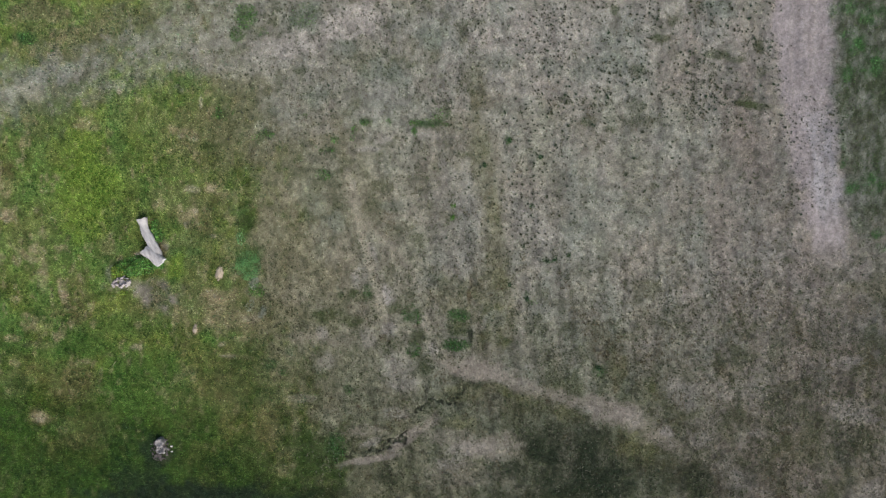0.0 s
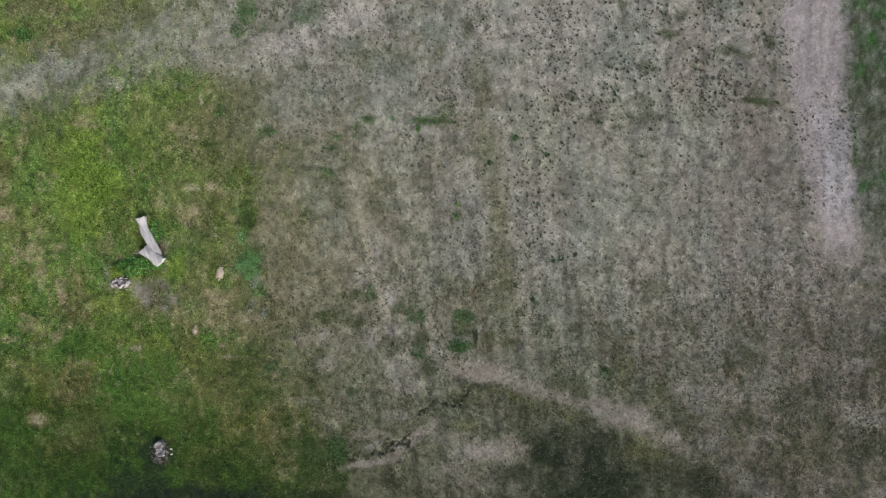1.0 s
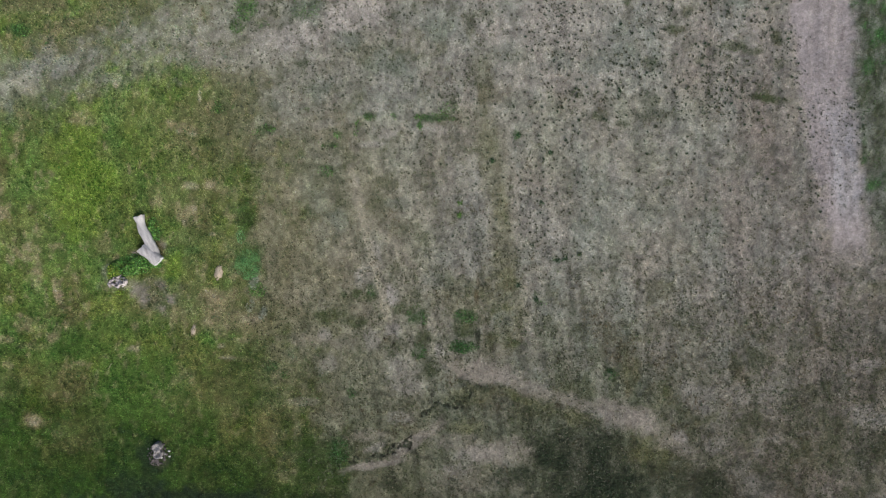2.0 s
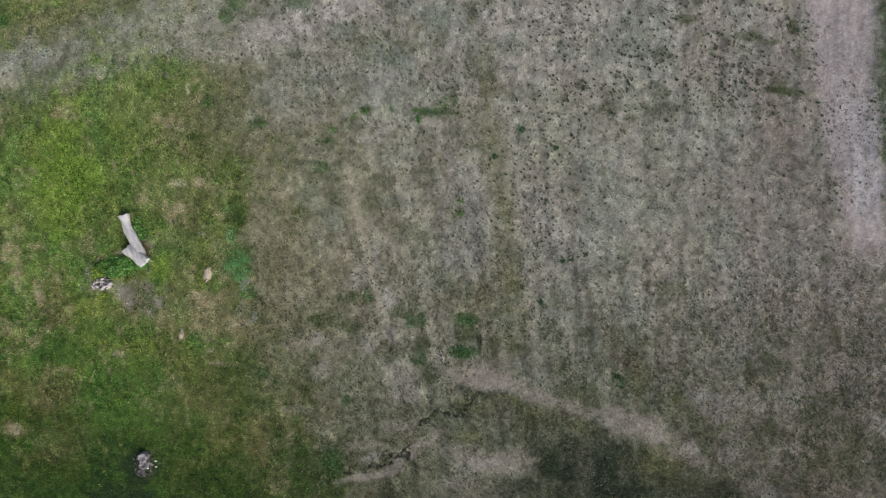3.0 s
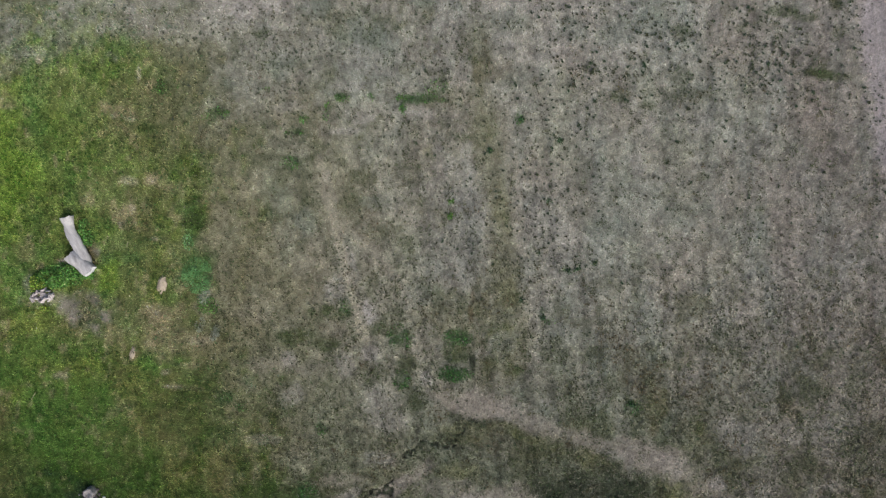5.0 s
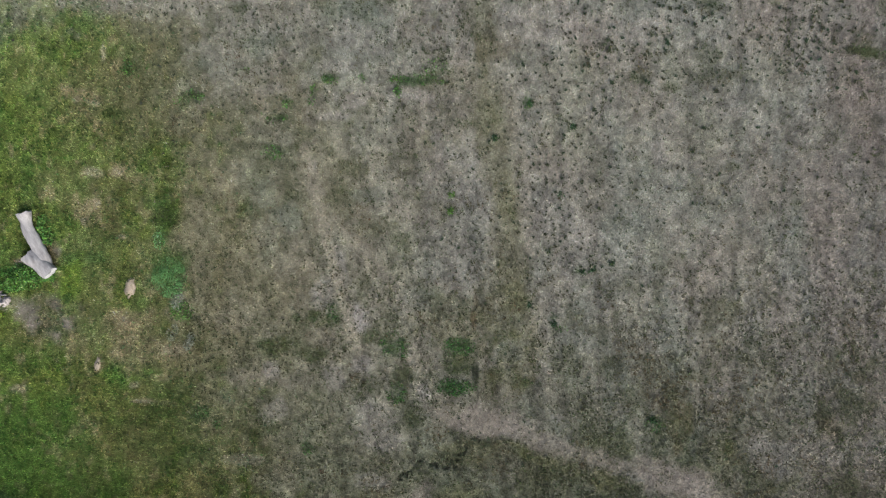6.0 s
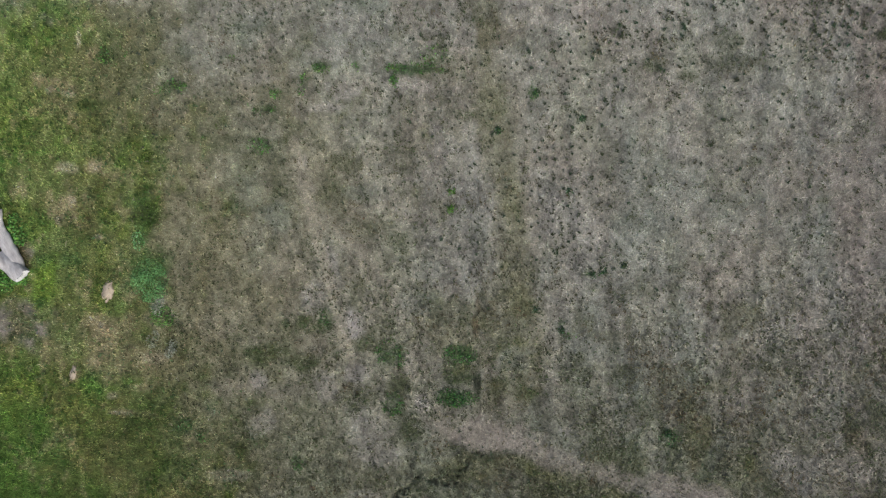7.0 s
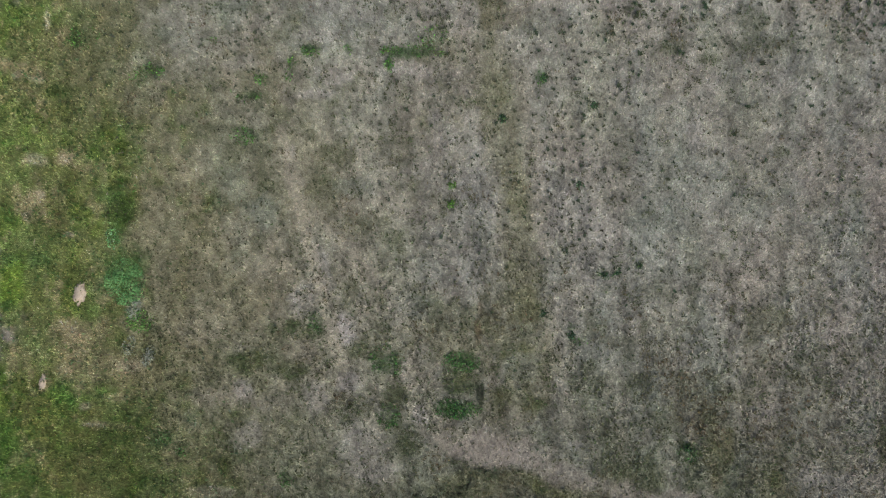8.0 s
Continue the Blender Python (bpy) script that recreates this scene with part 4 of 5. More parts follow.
def leaning(n):
    """Directions for grass that mostly lies over one way."""
    return np.where(rng.random(n) < 0.5, rng.normal(radians(116), radians(48), n), rng.uniform(0, 2 * math.pi, n))


def varied(colour, spread, hue):
    n = len(colour)
    return colour * np.exp(rng.normal(0, spread, (n, 1))) * np.exp(rng.normal(0, hue, (n, 3)))


def flecks(x, y):
    """Crisp gaps and bright tufts of thatch, longer along the drilled rows; stronger towards the low end."""
    f = fbm((x + 0.13 * y) * 1.1, y * 0.65, 0.20, 211, 2)
    f2 = fbm((x + 0.13 * y) * 1.1, y * 0.7, 0.15, 221, 2)
    low = 0.6 + 0.4 * smooth(3.0, -3.0, y)
    return (1 - 0.52 * low * smooth(0.22, 0.55, f) + 0.24 * low * smooth(0.30, 0.70, f2))[:, None]


x, y = sown(1700000, (1 - m_lawn) * m_thick)
n = len(x)
base = on_map(m_col, x, y)
straw = rng.random((n, 1))
tint = varied(base, 0.24, 0.05) * (1 + 0.36 * tussock(x, y)) * flecks(x, y)
tint = np.where(straw > 0.92, tint * 1.3, tint)
tint = np.where(straw < 0.12, tint * np.array((0.5, 0.55, 0.42)), tint)
# broken straws that lie pale on the thatch, and dark rosettes between them, thicker towards the low end
m_low = (1 - m_lawn) * m_thick * (0.10 + 0.90 * smooth(2.5, -4.0, MY + 0.8 * fbm(MX, MY, 2.0, 231, 3))) * (0.15 + 0.85 * smooth(-0.5, 0.6, fbm(MX + 0.13 * MY, MY * 0.6, 0.8, 241, 3)))
on_bare = spots(MX, MY, BARE, 137)
sx, sy = sown(60000, m_low)
sx, sy = np.repeat(sx, 2) + rng.normal(0, 0.02, 2 * len(sx)), np.repeat(sy, 2) + rng.normal(0, 0.03, 2 * len(sy))
dx, dy = sown(56000, m_low * (1 - smooth(0.1, 0.5, on_bare)))
dark = varied(on_map(m_leaf, dx, dy) * 0.7, 0.35, 0.10)
dx, dy, dark = np.repeat(dx, 4) + rng.normal(0, 0.012, 4 * len(dx)), np.repeat(dy, 4) + rng.normal(0, 0.012, 4 * len(dy)), np.repeat(dark, 4, axis=0)
ns, nd = len(sx), len(dx)
pale = varied(on_map(m_col, sx, sy) * 1.22 + 0.010, 0.16, 0.04)
kept = (rng.random((ns, 1)) < 0.4) & (pale.mean(1, keepdims=True) < 0.17)
pale = np.where(kept, varied(np.tile((0.205, 0.192, 0.155), (ns, 1)), 0.2, 0.04), pale)
straw_long, leaf_long = rng.uniform(0.06, 0.13, ns), rng.uniform(0.024, 0.052, nd)
grass_long = np.concatenate([rng.uniform(0.03, 0.085, n), straw_long, leaf_long])
grass_wide = np.concatenate([rng.uniform(0.008, 0.016, n), rng.uniform(0.010, 0.020, ns), leaf_long * 0.7])
grass_lift = np.concatenate([rng.uniform(0.35, 1.2, n), rng.uniform(0.0, 0.5, ns), rng.uniform(0.0, 0.5, nd)])
gx_all, gy_all = np.concatenate([x, sx, dx]), np.concatenate([y, sy, dy])
rise = np.concatenate([np.zeros(n), rng.uniform(0.04, 0.07, ns), rng.uniform(0.04, 0.06, nd)])
dry_grass = blades("dry_grass", gx_all, gy_all, grass_long, grass_wide, grass_lift, np.concatenate([tint, pale, dark]), turn=leaning(n + ns + nd), z=on_map(m_h, gx_all, gy_all) + rise)
tagged(dry_grass, "short dry grey-brown stubble grass covering the field", "grass", kind="stuff")

x, y = sown(1700000, m_lawn * m_thick)
n = len(x)
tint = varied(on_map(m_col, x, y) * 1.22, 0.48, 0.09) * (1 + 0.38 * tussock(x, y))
# yellowed straws and darker rosettes that stand out of the lawn
m_weave = m_lawn * m_thick * (0.2 + 0.8 * smooth(-0.5, 0.5, fbm(MX, MY, 0.9, 251, 3)))
sx, sy = sown(75000, m_weave)
dx, dy = sown(80000, m_weave)
dark = varied(on_map(m_col, dx, dy) * np.array((0.40, 0.54, 0.45)), 0.25, 0.10)
dx, dy, dark = np.repeat(dx, 4) + rng.normal(0, 0.012, 4 * len(dx)), np.repeat(dy, 4) + rng.normal(0, 0.012, 4 * len(dy)), np.repeat(dark, 4, axis=0)
ns, nd = len(sx), len(dx)
pale = varied(on_map(m_col, sx, sy) * np.array((2.05, 1.8, 1.8)) + np.array((0.014, 0.010, 0.004)), 0.25, 0.06)
leaf_long = rng.uniform(0.03, 0.06, nd)
grass_long = np.concatenate([rng.uniform(0.03, 0.085, n), rng.uniform(0.045, 0.095, ns), leaf_long])
grass_wide = np.concatenate([rng.uniform(0.008, 0.017, n), rng.uniform(0.008, 0.016, ns), leaf_long * 0.7])
grass_lift = np.concatenate([rng.uniform(0.35, 1.2, n), rng.uniform(0.0, 0.5, ns + nd)])
gx_all, gy_all = np.concatenate([x, sx, dx]), np.concatenate([y, sy, dy])
rise = np.concatenate([np.zeros(n), rng.uniform(0.04, 0.07, ns + nd)])
lawn_grass = blades("lawn_grass", gx_all, gy_all, grass_long, grass_wide, grass_lift, np.concatenate([tint, pale, dark]), turn=leaning(n + ns + nd), z=on_map(m_h, gx_all, gy_all) + rise)
tagged(lawn_grass, "short green lawn grass with worn yellowish patches", "grass", kind="stuff")

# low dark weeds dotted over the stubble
m_dots = np.zeros(MX.shape)
for x0, y0, x1, y1, soft, much in (
        (0.5, 5.0, 13.0, 10.5, 0.8, 0.34), (-7.5, 3.6, 0.5, 10.0, 1.5, 0.34), (-15.0, 5.5, -6.0, 9.0, 1.5, 0.24),
        (-0.5, -2.5, 5.0, 5.5, 0.8, 0.22), (2.4, -0.2, 4.6, 1.8, 0.5, 0.34), (5.0, -3.5, 14.0, 4.6, 1.0, 0.04),
        (13.3, 1.6, 15.4, 5.8, 0.3, 1.3), (-6.0, -4.0, 12.0, 3.6, 1.0, 0.06), (-3.5, -9.0, 17.0, -1.5, 1.5, 0.14), (6.0, -10.0, 18.0, -1.0, 1.5, 0.22), (14.0, -4.5, 18.0, -0.5, 0.8, 0.30)):
    inside = smooth(-soft, soft * 0.3, MX - x0) * smooth(-soft, soft * 0.3, x1 - MX) * smooth(-soft, soft * 0.3, MY - y0) * smooth(-soft, soft * 0.3, y1 - MY)
    m_dots = np.maximum(m_dots, much * inside)
m_dots = 1.5 * np.maximum.reduce([m_dots, 0.34 * spots(MX, MY, COOL_FAR, 203), 0.5 * spots(MX, MY, OLIVE_LOW + LOW_WEEDS + DARK_LOW, 205)]) * (0.25 + 1.3 * smooth(-0.5, 0.5, fbm(MX, MY, 1.1, 201, 3))) * (1 - 0.8 * m_lawn)
tx, ty = scattered(m_dots)
# finer ones, closer together, on the worn track and in the thick of the upper field
fx, fy = sown(60000, 0.5 * smooth(0.3, 0.8, m_track) * smooth(0.8, 1.8, MY) * smooth(6.2, 5.0, MY) + 0.35 * smooth(0.25, 0.9, m_dots) * smooth(4.0, 6.0, MY))
loose = np.array(DOTS + DOTS_FAR)
# weeds that root along the cracks
for line in CRACKS:
    line = np.array(line)
    at = rng.uniform(0, len(line) - 1.001, 60)
    k = at.astype(int)
    along = line[k] + (line[k + 1] - line[k]) * (at - k)[:, None]
    tx, ty = np.concatenate([tx, along[:, 0] + rng.normal(0, 0.05, 60)]), np.concatenate([ty, along[:, 1] + rng.normal(0, 0.05, 60)])
tx, ty = np.concatenate([fx, tx, loose[:, 0]]), np.concatenate([fy, ty, loose[:, 1]])
count = len(tx)
size = rng.uniform(0.029, 0.045, count) * rng.choice((0.8, 1.05, 1.5), count, p=(0.6, 0.3, 0.1)) * np.where(on_map(m_track, tx, ty) > 0.4, 0.7, 1.0) * np.where(ty < 0, 0.85, 1.0) * np.where(tx < 5, 0.95, 1.0) * np.where((ty > 4) & (tx > 2.5), 1.25, 1.0)
size[:len(fx)] *= 0.62
size[-len(loose):] = rng.uniform(0.040, 0.056, len(loose))
leaves = 12
hue = rng.random((count, 1))
faint = smooth(4.0, -3.0, tx)[:, None] * 0.7
tuft = (1 - hue) * np.array((0.030, 0.058, 0.034)) + hue * np.array((0.050, 0.050, 0.030))
tuft = tuft * (1 - faint) + faint * np.array((0.085, 0.098, 0.066))
x, y = np.repeat(tx, leaves) + rng.normal(0, 0.015, count * leaves), np.repeat(ty, leaves) + rng.normal(0, 0.015, count * leaves)
long = np.repeat(size, leaves) * rng.uniform(0.7, 1.25, count * leaves)
weed_tufts = blades("weed_tufts", x, y, long, long * 0.62, rng.uniform(0.0, 0.35, count * leaves), varied(np.repeat(tuft, leaves, axis=0), 0.25, 0.08), z=on_map(m_h, x, y) + 0.05)
tagged(weed_tufts, "small dark green weed tufts dotted over dry stubble", "weeds", kind="stuff")

x, y = sown(750000, m_weedy ** 1.3)
n = len(x)
size = rng.uniform(0.028, 0.062, n)
low_weeds = blades("low_weeds", x, y, size, size * 0.55, rng.uniform(0.0, 0.8, n), varied(on_map(m_leaf, x, y), 0.32, 0.10), turn=leaning(n), z=on_map(m_h, x, y) + rng.uniform(0.0, 0.07, n))
tagged(low_weeds, "low dark green broad-leaved weeds spreading through the stubble", "weeds", kind="stuff")

# thinner growth on the ground that surrounds the plan
x, y = rng.uniform(-42, 42, 260000), rng.uniform(-34, 34, 260000)
out = (np.abs(x) > 19) | (y < -11.5) | (y > 11.8)
x, y = x[out], y[out]
n = len(x)
around = field(x, y)
outer_grass = blades("outer_grass", x, y, rng.uniform(0.06, 0.16, n), rng.uniform(0.015, 0.035, n), rng.uniform(0.3, 1.1, n), varied(around[0], 0.35, 0.06), turn=leaning(n), z=around[4])
tagged(outer_grass, "sparse dry and green grass round the field", "grass", kind="stuff")


# ---- things ----
def part(name, bm, material, parent=None, label=""):
    me = bpy.data.meshes.new(name)
    bm.to_mesh(me)
    bm.free()
    me.materials.append(material)
    ob = new(name, me)
    if parent:
        ob.parent = parent
    if label:
        ob["label"] = label
    return ob


def tube(path, radii, seed, sides=22, rough=0.05, flat=0.92, jag=0.0):
    """A closed, uneven round timber along a path of places."""
    bm = bmesh.new()
    pts = [Vector(p) for p in path]
    # resample smoothly
    fine, rad = [], []
    for k in range(len(pts) - 1):
        p0, p1, p2, p3 = pts[max(k - 1, 0)], pts[k], pts[k + 1], pts[min(k + 2, len(pts) - 1)]
        for s in range(7):
            t = s / 7
            fine.append(0.5 * ((2 * p1) + (p2 - p0) * t + (2 * p0 - 5 * p1 + 4 * p2 - p3) * t * t + (3 * p1 - p0 - 3 * p2 + p3) * t ** 3))
            rad.append(radii[k] * (1 - t) + radii[k + 1] * t)
    fine.append(pts[-1])
    rad.append(radii[-1])
    rings = []
    for k, (p, r) in enumerate(zip(fine, rad)):
        ahead = (fine[min(k + 1, len(fine) - 1)] - fine[max(k - 1, 0)]).normalized()
        right = ahead.cross(Vector((0, 0, 1))).normalized()
        up = right.cross(ahead).normalized()
        ring = []
        for a in range(sides):
            ang = 2 * math.pi * a / sides
            d = right * math.cos(ang) + up * math.sin(ang) * flat
            q = p + d * r
            bulge = noise.noise(q * 3.1 + Vector((seed, 0, 0))) * 2 * rough + noise.noise(q * 9 + Vector((0, seed, 0))) * rough * 0.7
            bulge += 0.03 * math.cos(5 * ang + 0.8 * k * 0.2 + seed) + 0.5 * rough * noise.noise(q * 6 + Vector((seed, seed, 0)))
            end = jag * noise.noise(d * 2.5 + Vector((seed, seed, 0))) * r if k in (0, len(fine) - 1) else 0.0
            ring.append(bm.verts.new(q + d * r * bulge + ahead * end))
        rings.append(ring)
    for a, b in zip(rings, rings[1:]):
        for k in range(sides):
            bm.faces.new((a[k], a[(k + 1) % sides], b[(k + 1) % sides], b[k])).smooth = True
    return bm, rings


def end_disc(ring, ahead, dish=0.02, grow=0.98):
    """A sawn end: rings of faces over the given end of a timber, set a little proud."""
    bm = bmesh.new()
    centre = sum((v.co for v in ring), Vector()) / len(ring)
    loops = []
    for s, off in ((grow, 0.0), (0.94, 0.006), (0.55, 0.004), (0.12, 0.002)):
        loops.append([bm.verts.new(centre + (v.co - centre) * s + ahead * (0.004 + off + dish * noise.noise(v.co * 9) * s)) for v in ring])
    for a, b in zip(loops, loops[1:]):
        for k in range(len(ring)):
            bm.faces.new((a[k], a[(k + 1) % len(ring)], b[(k + 1) % len(ring)], b[k]))
    bm.faces.new(loops[-1])
    bm.normal_update()
    return bm


def chunk(size, seed, rough=0.35, cuts=3):
    """A weathered lump: a ball pulled to size, with broken faces."""
    bm = bmesh.new()
    bmesh.ops.create_icosphere(bm, subdivisions=cuts, radius=1.0)
    for v in bm.verts:
        p = v.co.copy()
        k = 1 + rough * noise.noise(p * 1.6 + Vector((seed, 0, 3))) + rough * 0.5 * noise.noise(p * 4.2 + Vector((0, seed, 1)))
        k *= 1 - 0.18 * abs(math.sin(6 * p.x + seed) * math.cos(4 * p.y))
        v.co = Vector((p.x * size[0], p.y * size[1], p.z * size[2])) * k
    for f in bm.faces:
        f.smooth = True
    return bm


# fallen forked trunk, barkless and bleached
AXIS = [(-11.50, -0.03), (-10.84, -0.53)]
LIMB = [(-10.92, -0.40), (-11.11, -0.03), (-11.27, 0.28), (-11.44, 0.63), (-11.52, 0.91), (-11.58, 1.16)]
(ax, ay), (bx, by) = AXIS
lz = ground_z(bx, by)
log = tagged(new("fallen_log"), "bleached barkless forked tree trunk lying on the lawn", "log")
log.location = (bx, by, lz)
place = Matrix.Translation(log.location).inverted()


def settle(bm):
    bm.transform(place)
    return bm


ahead = Vector((bx - ax, by - ay, 0)).normalized()
stem_path = [(ax, ay, lz + 0.15), (ax * 0.5 + bx * 0.5, ay * 0.5 + by * 0.5, lz + 0.17), (bx, by, lz + 0.17)]
bm, rings = tube(stem_path, (0.205, 0.215, 0.225), 4.0, rough=0.07, flat=0.66, jag=0.35)
tip, butt = end_disc(rings[0], -ahead), end_disc(rings[-1], ahead)
part("trunk", settle(bm), BLEACHED, log)
part("cut_face", settle(butt), SAWN_WOOD, log, "pale freshly sawn butt end")
part("cut_face", settle(tip), BLEACHED, log, "grey weathered end of the short fork")
limb_path = [(x, y, lz + h) for (x, y), h in zip(LIMB, (0.11, 0.12, 0.13, 0.12, 0.12, 0.13))]
bm, rings = tube(limb_path, (0.13, 0.180, 0.192, 0.156, 0.162, 0.210), 9.0, rough=0.15, flat=0.66, jag=0.22)
cap = end_disc(rings[-1], (Vector(limb_path[-1]) - Vector(limb_path[-2])).normalized())
part("limb", settle(bm), BLEACHED, log)
part("cut_face", settle(cap), BLEACHED, log, "grey weathered flared limb end")

# crumbling remains of a stump beside it
PILE = [(-12.66, -1.33), (-12.27, -1.35)]
pile = tagged(new("rotten_stump"), "crumbling grey rotten stump with dark gaps in weeds", "stump")
px, py = PILE[0]
pile.location = (px, py, ground_z(px, py))
for k in range(30):
    # broken rim of the stump, hollow in the middle, with crumbs inside and at its foot
    ang = 2.4 * k + random.uniform(-0.3, 0.3)
    out = random.uniform(0.5, 1.0) if k < 20 else random.uniform(0.0, 0.5)
    dx, dy, turn = 0.20 + 0.36 * out * math.cos(ang), 0.20 * out * math.sin(ang), math.degrees(ang) + 90 + random.uniform(-60, 60)
    size = (random.uniform(0.06, 0.12), random.uniform(0.024, 0.042), random.uniform(0.05, 0.13) * (1.0 if k < 20 else 0.5))
    bm = chunk(size, 3.0 * k + 1, 0.55)
    bm.transform(Matrix.Translation((dx, dy, size[2] * 0.6)) @ Matrix.Rotation(radians(turn), 4, 'Z') @ Matrix.Rotation(radians(random.uniform(-15, 15)), 4, 'Y'))
    part("wood_chunk", bm, ROTTEN, pile)

# second weathered stump on a dark bare spot: two worn lobes grown together and a darker root
STUMP = [(-11.07, -7.62), (-11.06, -7.90), (-11.20, -8.24)]
stump = tagged(new("weathered_stump"), "weathered grey split stump on dark bare soil", "stump")
sx0, sy0 = STUMP[1]
stump.location = (sx0, sy0, ground_z(sx0, sy0))


def stump_block(size, seed, hollow):
    """A worn block of stump wood: upright sides with split grooves and a top that is rotted hollow."""
    bm = bmesh.new()
    sides, levels = 40, ((1.06, 0.0), (1.0, 0.35), (0.97, 0.7), (0.93, 0.92), (0.82, 1.0), (0.58, 1.0 - 0.35 * hollow), (0.32, 1.0 - 0.8 * hollow), (0.10, 1.0 - hollow))
    rings = []
    for s, h in levels:
        ring = []
        for k in range(sides):
            ang = 2 * math.pi * k / sides
            d = Vector((math.cos(ang), math.sin(ang), 0))
            r = 1 + 0.16 * noise.noise(d * 1.4 + Vector((seed, 0, 0))) + 0.05 * noise.noise(d * 6 + Vector((seed, h, 0)))
            r -= 0.10 * max(0.0, math.cos(5 * ang + seed)) ** 8
            z = h * (1 + 0.18 * noise.noise(d * s * 2.2 + Vector((0, seed, 0))))
            ring.append(bm.verts.new((d.x * size[0] * r * s, d.y * size[1] * r * s, z * size[2])))
        rings.append(ring)
    for lower, upper in zip(rings, rings[1:]):
        for k in range(sides):
            bm.faces.new((lower[k], lower[(k + 1) % sides], upper[(k + 1) % sides], upper[k])).smooth = True
    bm.faces.new(rings[-1])
    return bm


for k, ((x0, y0), size, hollow, mat) in enumerate(zip(STUMP, ((0.165, 0.19, 0.22), (0.17, 0.20, 0.16), (0.16, 0.14, 0.07)), (0.35, 0.6, 0.3), (GREY_STUMP, GREY_STUMP, STUMP_WOOD))):
    bm = stump_block(size, 7.7 * k + 2, hollow)
    bm.transform(Matrix.Translation((x0 - sx0, y0 - sy0, -0.01)))
    part("wood_lobe" if k < 2 else "root", bm, mat, stump, "" if k < 2 else "dark damp root")
for k in range(40):
    # crumbled bark and punk round its foot
    ang, out = 2.4 * k, random.uniform(0.19, 0.40)
    s = random.uniform(0.02, 0.05)
    bm = chunk((s * random.uniform(1.0, 1.8), s, s * 0.7), 5.0 * k + 2, 0.5, 2)
    bm.transform(Matrix.Translation((out * math.cos(ang) - 0.05, 1.25 * out * math.sin(ang), s * 0.4 + 0.01)) @ Matrix.Rotation(random.uniform(0, 3), 4, 'Z'))
    part("wood_crumb", bm, GREY_STUMP if k % 9 == 0 else STUMP_WOOD, stump)
flakes = ((0.40, 0.10, 0.055), (0.42, -0.11, 0.05), (0.12, -0.16, 0.045))
for k, (dx, dy, s) in enumerate(flakes):
    bm = chunk((s, s * 0.7, 0.03), 31 + k, 0.3, 2)
    bm.transform(Matrix.Translation((dx, dy, 0.03)))
    chip = tagged(part("wood_chip", bm, CUT_WOOD), "pale splintered wood chip in short grass", "wood chip", "chips by the stump")
    chip.location = (sx0, sy0, ground_z(sx0 + dx, sy0 + dy))

# flat sandy stones in the lawn
STONES = [(-8.67, -0.95), (-9.66, -3.16)]
for k, (x0, y0) in enumerate(STONES):
    big = (0.13, 0.29, 0.045) if k == 0 else (0.085, 0.20, 0.035)
    bm = chunk(big, 51 + 5 * k, 0.5, 4)
    bm.transform(Matrix.Rotation(radians(-12), 4, 'Z'))
    stone = tagged(part("stone", bm, STONE), "flat sandy buff stone half sunk in worn lawn", "stone", "stones in the lawn")
    stone.location = (x0, y0, ground_z(x0, y0) + 0.022)


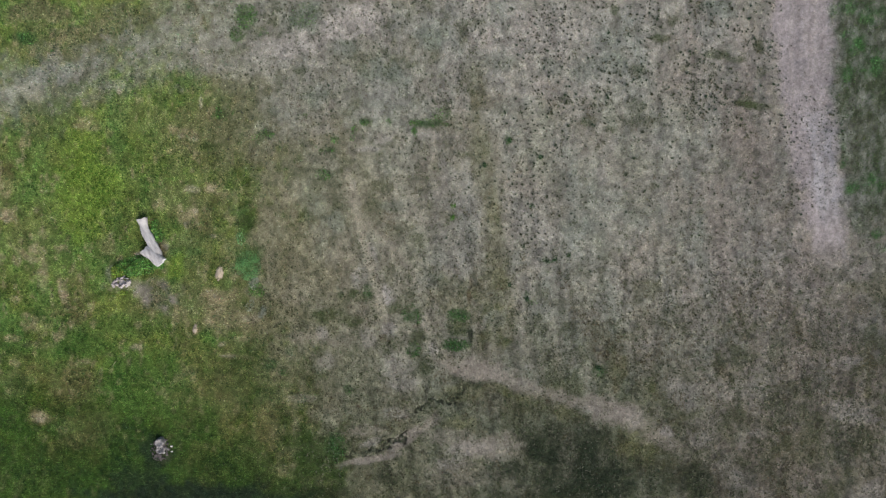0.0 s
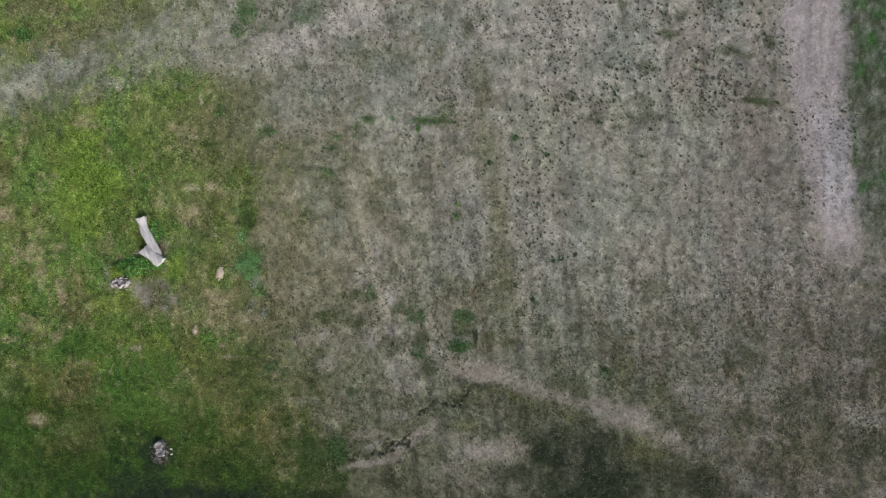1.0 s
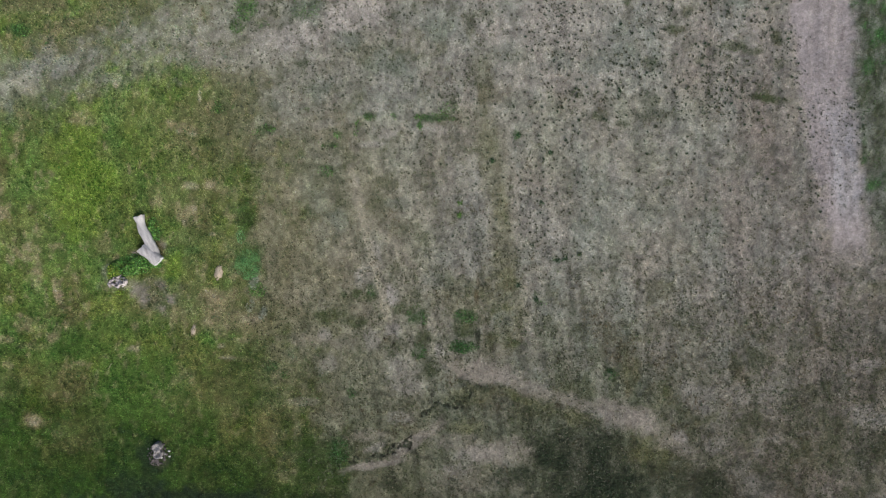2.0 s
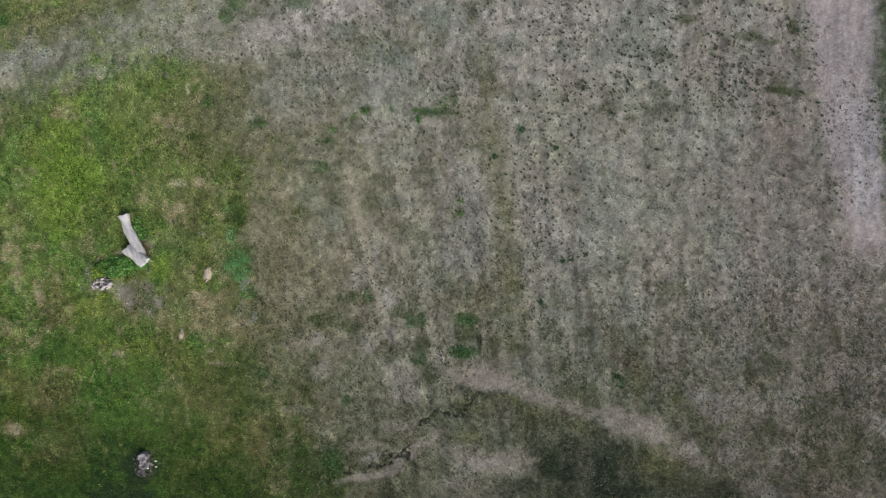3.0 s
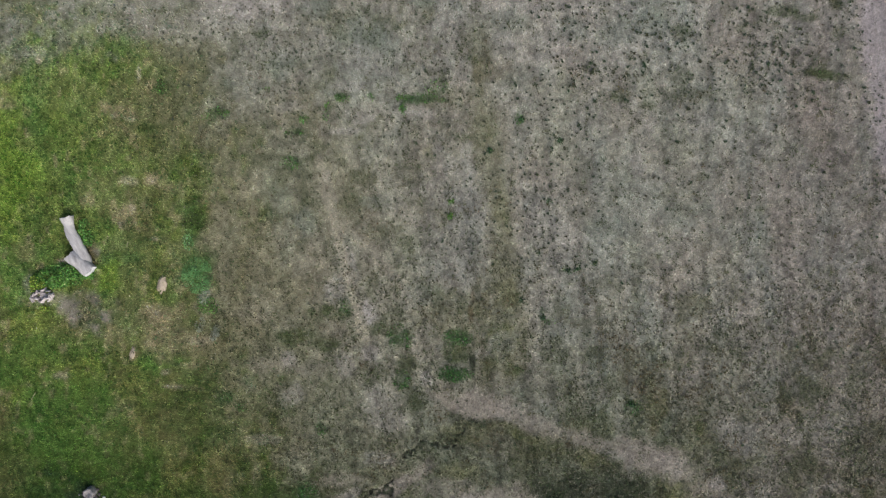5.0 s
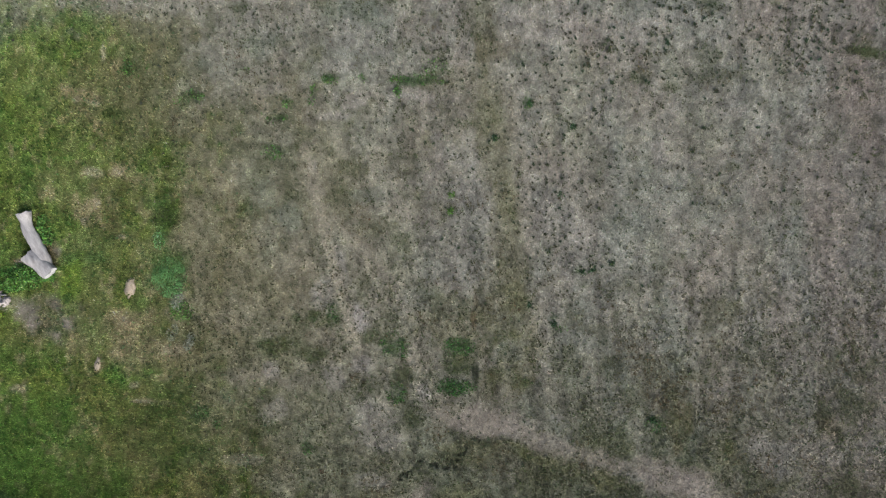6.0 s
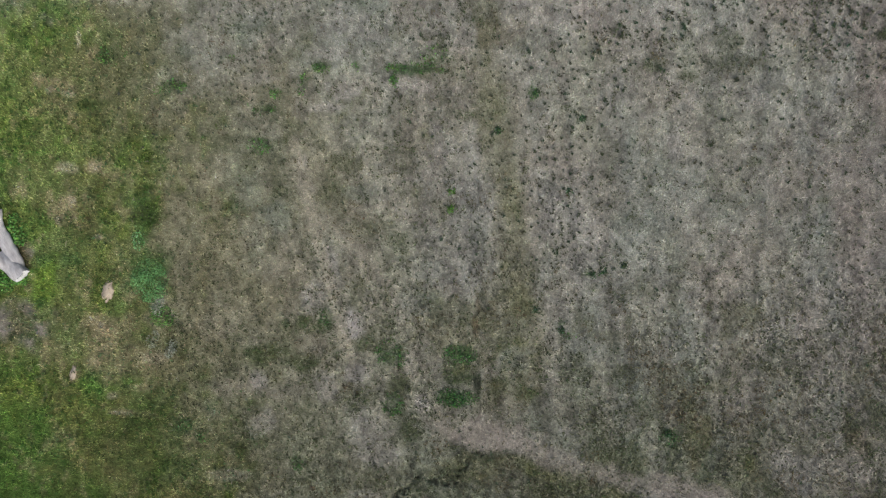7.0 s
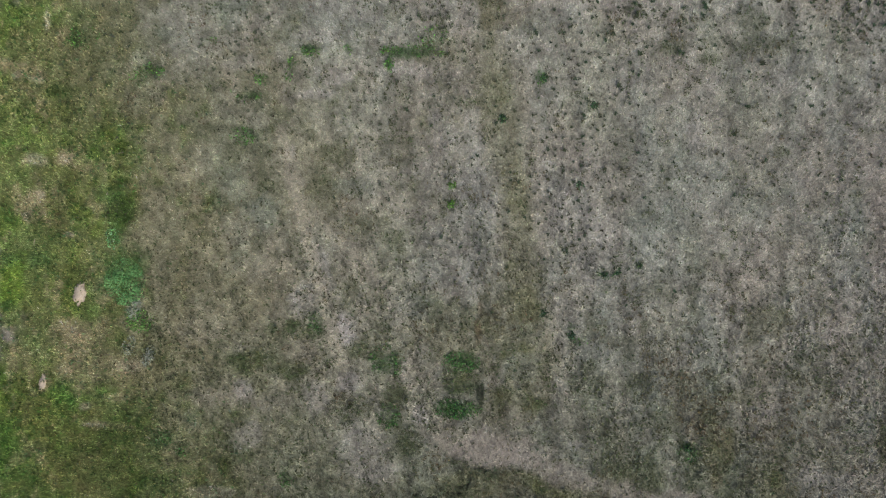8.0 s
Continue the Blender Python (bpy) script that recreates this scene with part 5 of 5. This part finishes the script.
# leafy weeds: each a clump of leaves on thin stems
def weed_clump(x0, y0, rx, ry, high, count, colour, label, turn=0.0, leaf=0.07, gaps=0.0, spread=0.40):
    ob = tagged(new("weed_clump"), label, "weeds")
    ang, r = rng.uniform(0, 2 * math.pi, count), np.sqrt(rng.random(count))
    u, v = np.cos(ang) * r * rx, np.sin(ang) * r * ry
    c, s = math.cos(radians(turn)), math.sin(radians(turn))
    x, y = u * c - v * s, u * s + v * c
    lump = 0.55 + 0.45 * fbm(x + x0, y + y0, 0.3, 301, 2)
    keep = rng.random(count) < np.clip(0.35 - gaps + (1 + gaps) * lump, 0, 1)
    x, y, r, lump = x[keep], y[keep], r[keep], lump[keep]
    n = len(x)
    z = high * (1 - r ** 2 * 0.8) * np.clip(lump, 0.15, 1) * rng.uniform(0.3, 1, n)
    g = ground_z(x0, y0)
    t = rng.uniform(0, 2 * math.pi, n)
    L, w, tilt = rng.uniform(0.6, 1.4, n) * leaf, leaf * rng.uniform(0.4, 0.65, n), rng.uniform(-0.3, 0.5, n)
    dx, dy = np.cos(t), np.sin(t)
    root = np.stack([x, y, z], 1)
    tip = root + np.stack([dx * L, dy * L, np.sin(tilt) * L], 1)
    mid = root + np.stack([dx * L * 0.45, dy * L * 0.45, np.sin(tilt) * L * 0.5 + 0.006], 1)
    sidev = np.stack([-dy * w / 2, dx * w / 2, -0.01 * np.ones(n)], 1)
    verts = np.stack([root, mid + sidev, tip, mid - sidev, mid], 1).reshape(-1, 3)
    b = np.arange(n)[:, None] * 5
    faces = np.concatenate([b + np.array((0, 4, 1)), b + np.array((1, 4, 2)), b + np.array((2, 4, 3)), b + np.array((3, 4, 0))], 1).ravel()
    tint = np.repeat(varied(np.tile(np.array(colour), (n, 1)), spread, spread * 0.3), 5, axis=0)
    leaves_ob = new("foliage", mesh_from("foliage", verts, faces, 3, np.clip(tint, 0.01, 0.6), BLADE))
    leaves_ob.parent = ob
    stems = rng.choice(n, min(n, 60), replace=False)
    sv, sf = [], []
    for k in stems:
        q, base = root[k], root[k] * np.array((0.75, 0.75, 0))
        o = len(sv)
        sv += [base + (0.004, 0, 0), base + (-0.002, 0.0035, 0), base + (-0.002, -0.0035, 0), q + (0.002, 0, 0), q + (-0.001, 0.002, 0), q + (-0.001, -0.002, 0)]
        for a in range(3):
            sf += [o + a, o + (a + 1) % 3, o + 3 + (a + 1) % 3, o + 3 + a]
    stem_ob = new("stalk", mesh_from("stalk", np.array(sv), sf, 4, np.tile(np.array((0.10, 0.12, 0.05)), (len(sv), 1)), BLADE))
    stem_ob.parent = ob
    tagged(stem_ob, kind="stuff")
    tagged(leaves_ob, kind="stuff")
    ob.location = (x0, y0, g)
    return ob


WEEDS = [(-11.91, -0.67), (-12.61, -0.93), (-11.06, 0.69), (-7.55, -0.66), (-11.28, -0.72), (-12.46, -1.73), (-7.83, 0.40), (-7.22, -1.60)]
DEEP, YELLOW, BLUISH = (0.095, 0.215, 0.050), (0.20, 0.30, 0.05), (0.185, 0.400, 0.150)
weed_clump(*WEEDS[0], 1.0, 0.40, 0.32, 5200, DEEP, "dark green leafy weeds against the fallen log", 15, 0.056, 0.35, 0.5)
weed_clump(*WEEDS[1], 0.30, 0.32, 0.36, 760, YELLOW, "yellow-green leafy weeds beside a rotten stump", 0, 0.05, 0.4, 0.45)
weed_clump(*WEEDS[2], 0.22, 0.45, 0.25, 520, DEEP, "dark green weeds growing along the log", 10)
weed_clump(*WEEDS[3], 0.50, 0.58, 0.14, 5200, BLUISH, "blue-green low leafy weeds in the worn lawn", 0, 0.030, 0.3, 0.16)
weed_clump(*WEEDS[4], 0.48, 0.30, 0.26, 1500, DEEP, "dark green weeds under the sawn log end", 20, 0.052, 0.5, 0.45)
weed_clump(*WEEDS[5], 0.18, 0.10, 0.14, 110, YELLOW, "small yellow-green weed below a rotten stump", 10, 0.05)
weed_clump(*WEEDS[6], 0.17, 0.27, 0.13, 190, BLUISH, "ragged blue-green low weeds in the worn lawn", 0, 0.042)
weed_clump(*WEEDS[7], 0.34, 0.30, 0.12, 380, DEEP, "low dark green weeds in the worn lawn edge", 0, 0.045)
FLUFF = [(-7.33, -1.34), (-7.50, -2.23), (-7.01, -2.48)]
for k, (x0, y0) in enumerate(FLUFF):
    weed_clump(x0, y0, 0.16, 0.28, 0.12, 520, (0.38, 0.42, 0.33), "pale grey-green woolly weed in worn lawn", -20, 0.03, 0.4, 0.12)


# loose dry stalks
def dry_stalk(k, x0, y0, long, turn):
    d = Vector((math.cos(radians(turn)), math.sin(radians(turn)), 0)) * long / 2
    side = Vector((-d.y, d.x, 0)).normalized() * 0.008
    bm, rings = tube([-d, side, d], (0.005, 0.007, 0.004), 2.0, sides=6, flat=1.0)
    for ring in (rings[0], rings[-1]):
        bm.faces.new(ring)
    ob = tagged(part("dry_stalk", bm, DRY_STALK), "thin pale dry stalk lying on the stubble" if k < 3 else "thin pale dry stalk lying on the lawn", "stalk", "loose stalks")
    ob.location = (x0, y0, ground_z(x0, y0) + 0.07)


STALKS = [(-4.94, 4.14), (-4.39, 4.88), (-7.41, 4.33), (-12.79, -4.51), (-9.81, 1.45), (-10.00, 0.92), (-9.73, 0.31)]
for k, (x0, y0) in enumerate(STALKS):
    dry_stalk(k, x0, y0, (0.30, 0.14, 0.16, 0.28, 0.18, 0.20, 0.16)[k], (-40, -70, -30, 58, 70, -68, 80)[k])


SPRIGS = [(0.43, 1.70), (0.43, 1.23), (3.50, 1.69), (2.61, 4.21), (3.80, 3.57), (1.65, 3.27), (4.13, -0.47), (4.39, -0.35), (3.32, -1.94), (6.15, -4.68), (4.94, -0.24), (2.66, -1.41)]
for k, (x0, y0) in enumerate(SPRIGS):
    weed_clump(x0, y0, 0.10, 0.10, 0.12, 60, (0.10, 0.21, 0.045) if k < 2 else (0.042, 0.090, 0.042), "small single green weed standing in dry stubble", 0, 0.05)

for px, py, rx, ry, turn, much in GREEN + GREEN_LOW + GREEN_FAR:
    colour = (0.088, 0.205, 0.052) if py > 2 else (0.060, 0.155, 0.046)
    ob = weed_clump(px, py, rx * 1.1, ry * 1.15, 0.12, int(rx * ry * 4200 * much * much) + 30, colour, "patch of low dark green weeds in dry stubble", turn, 0.045, 0.9)
    tagged(ob, group="weed patches in the stubble")
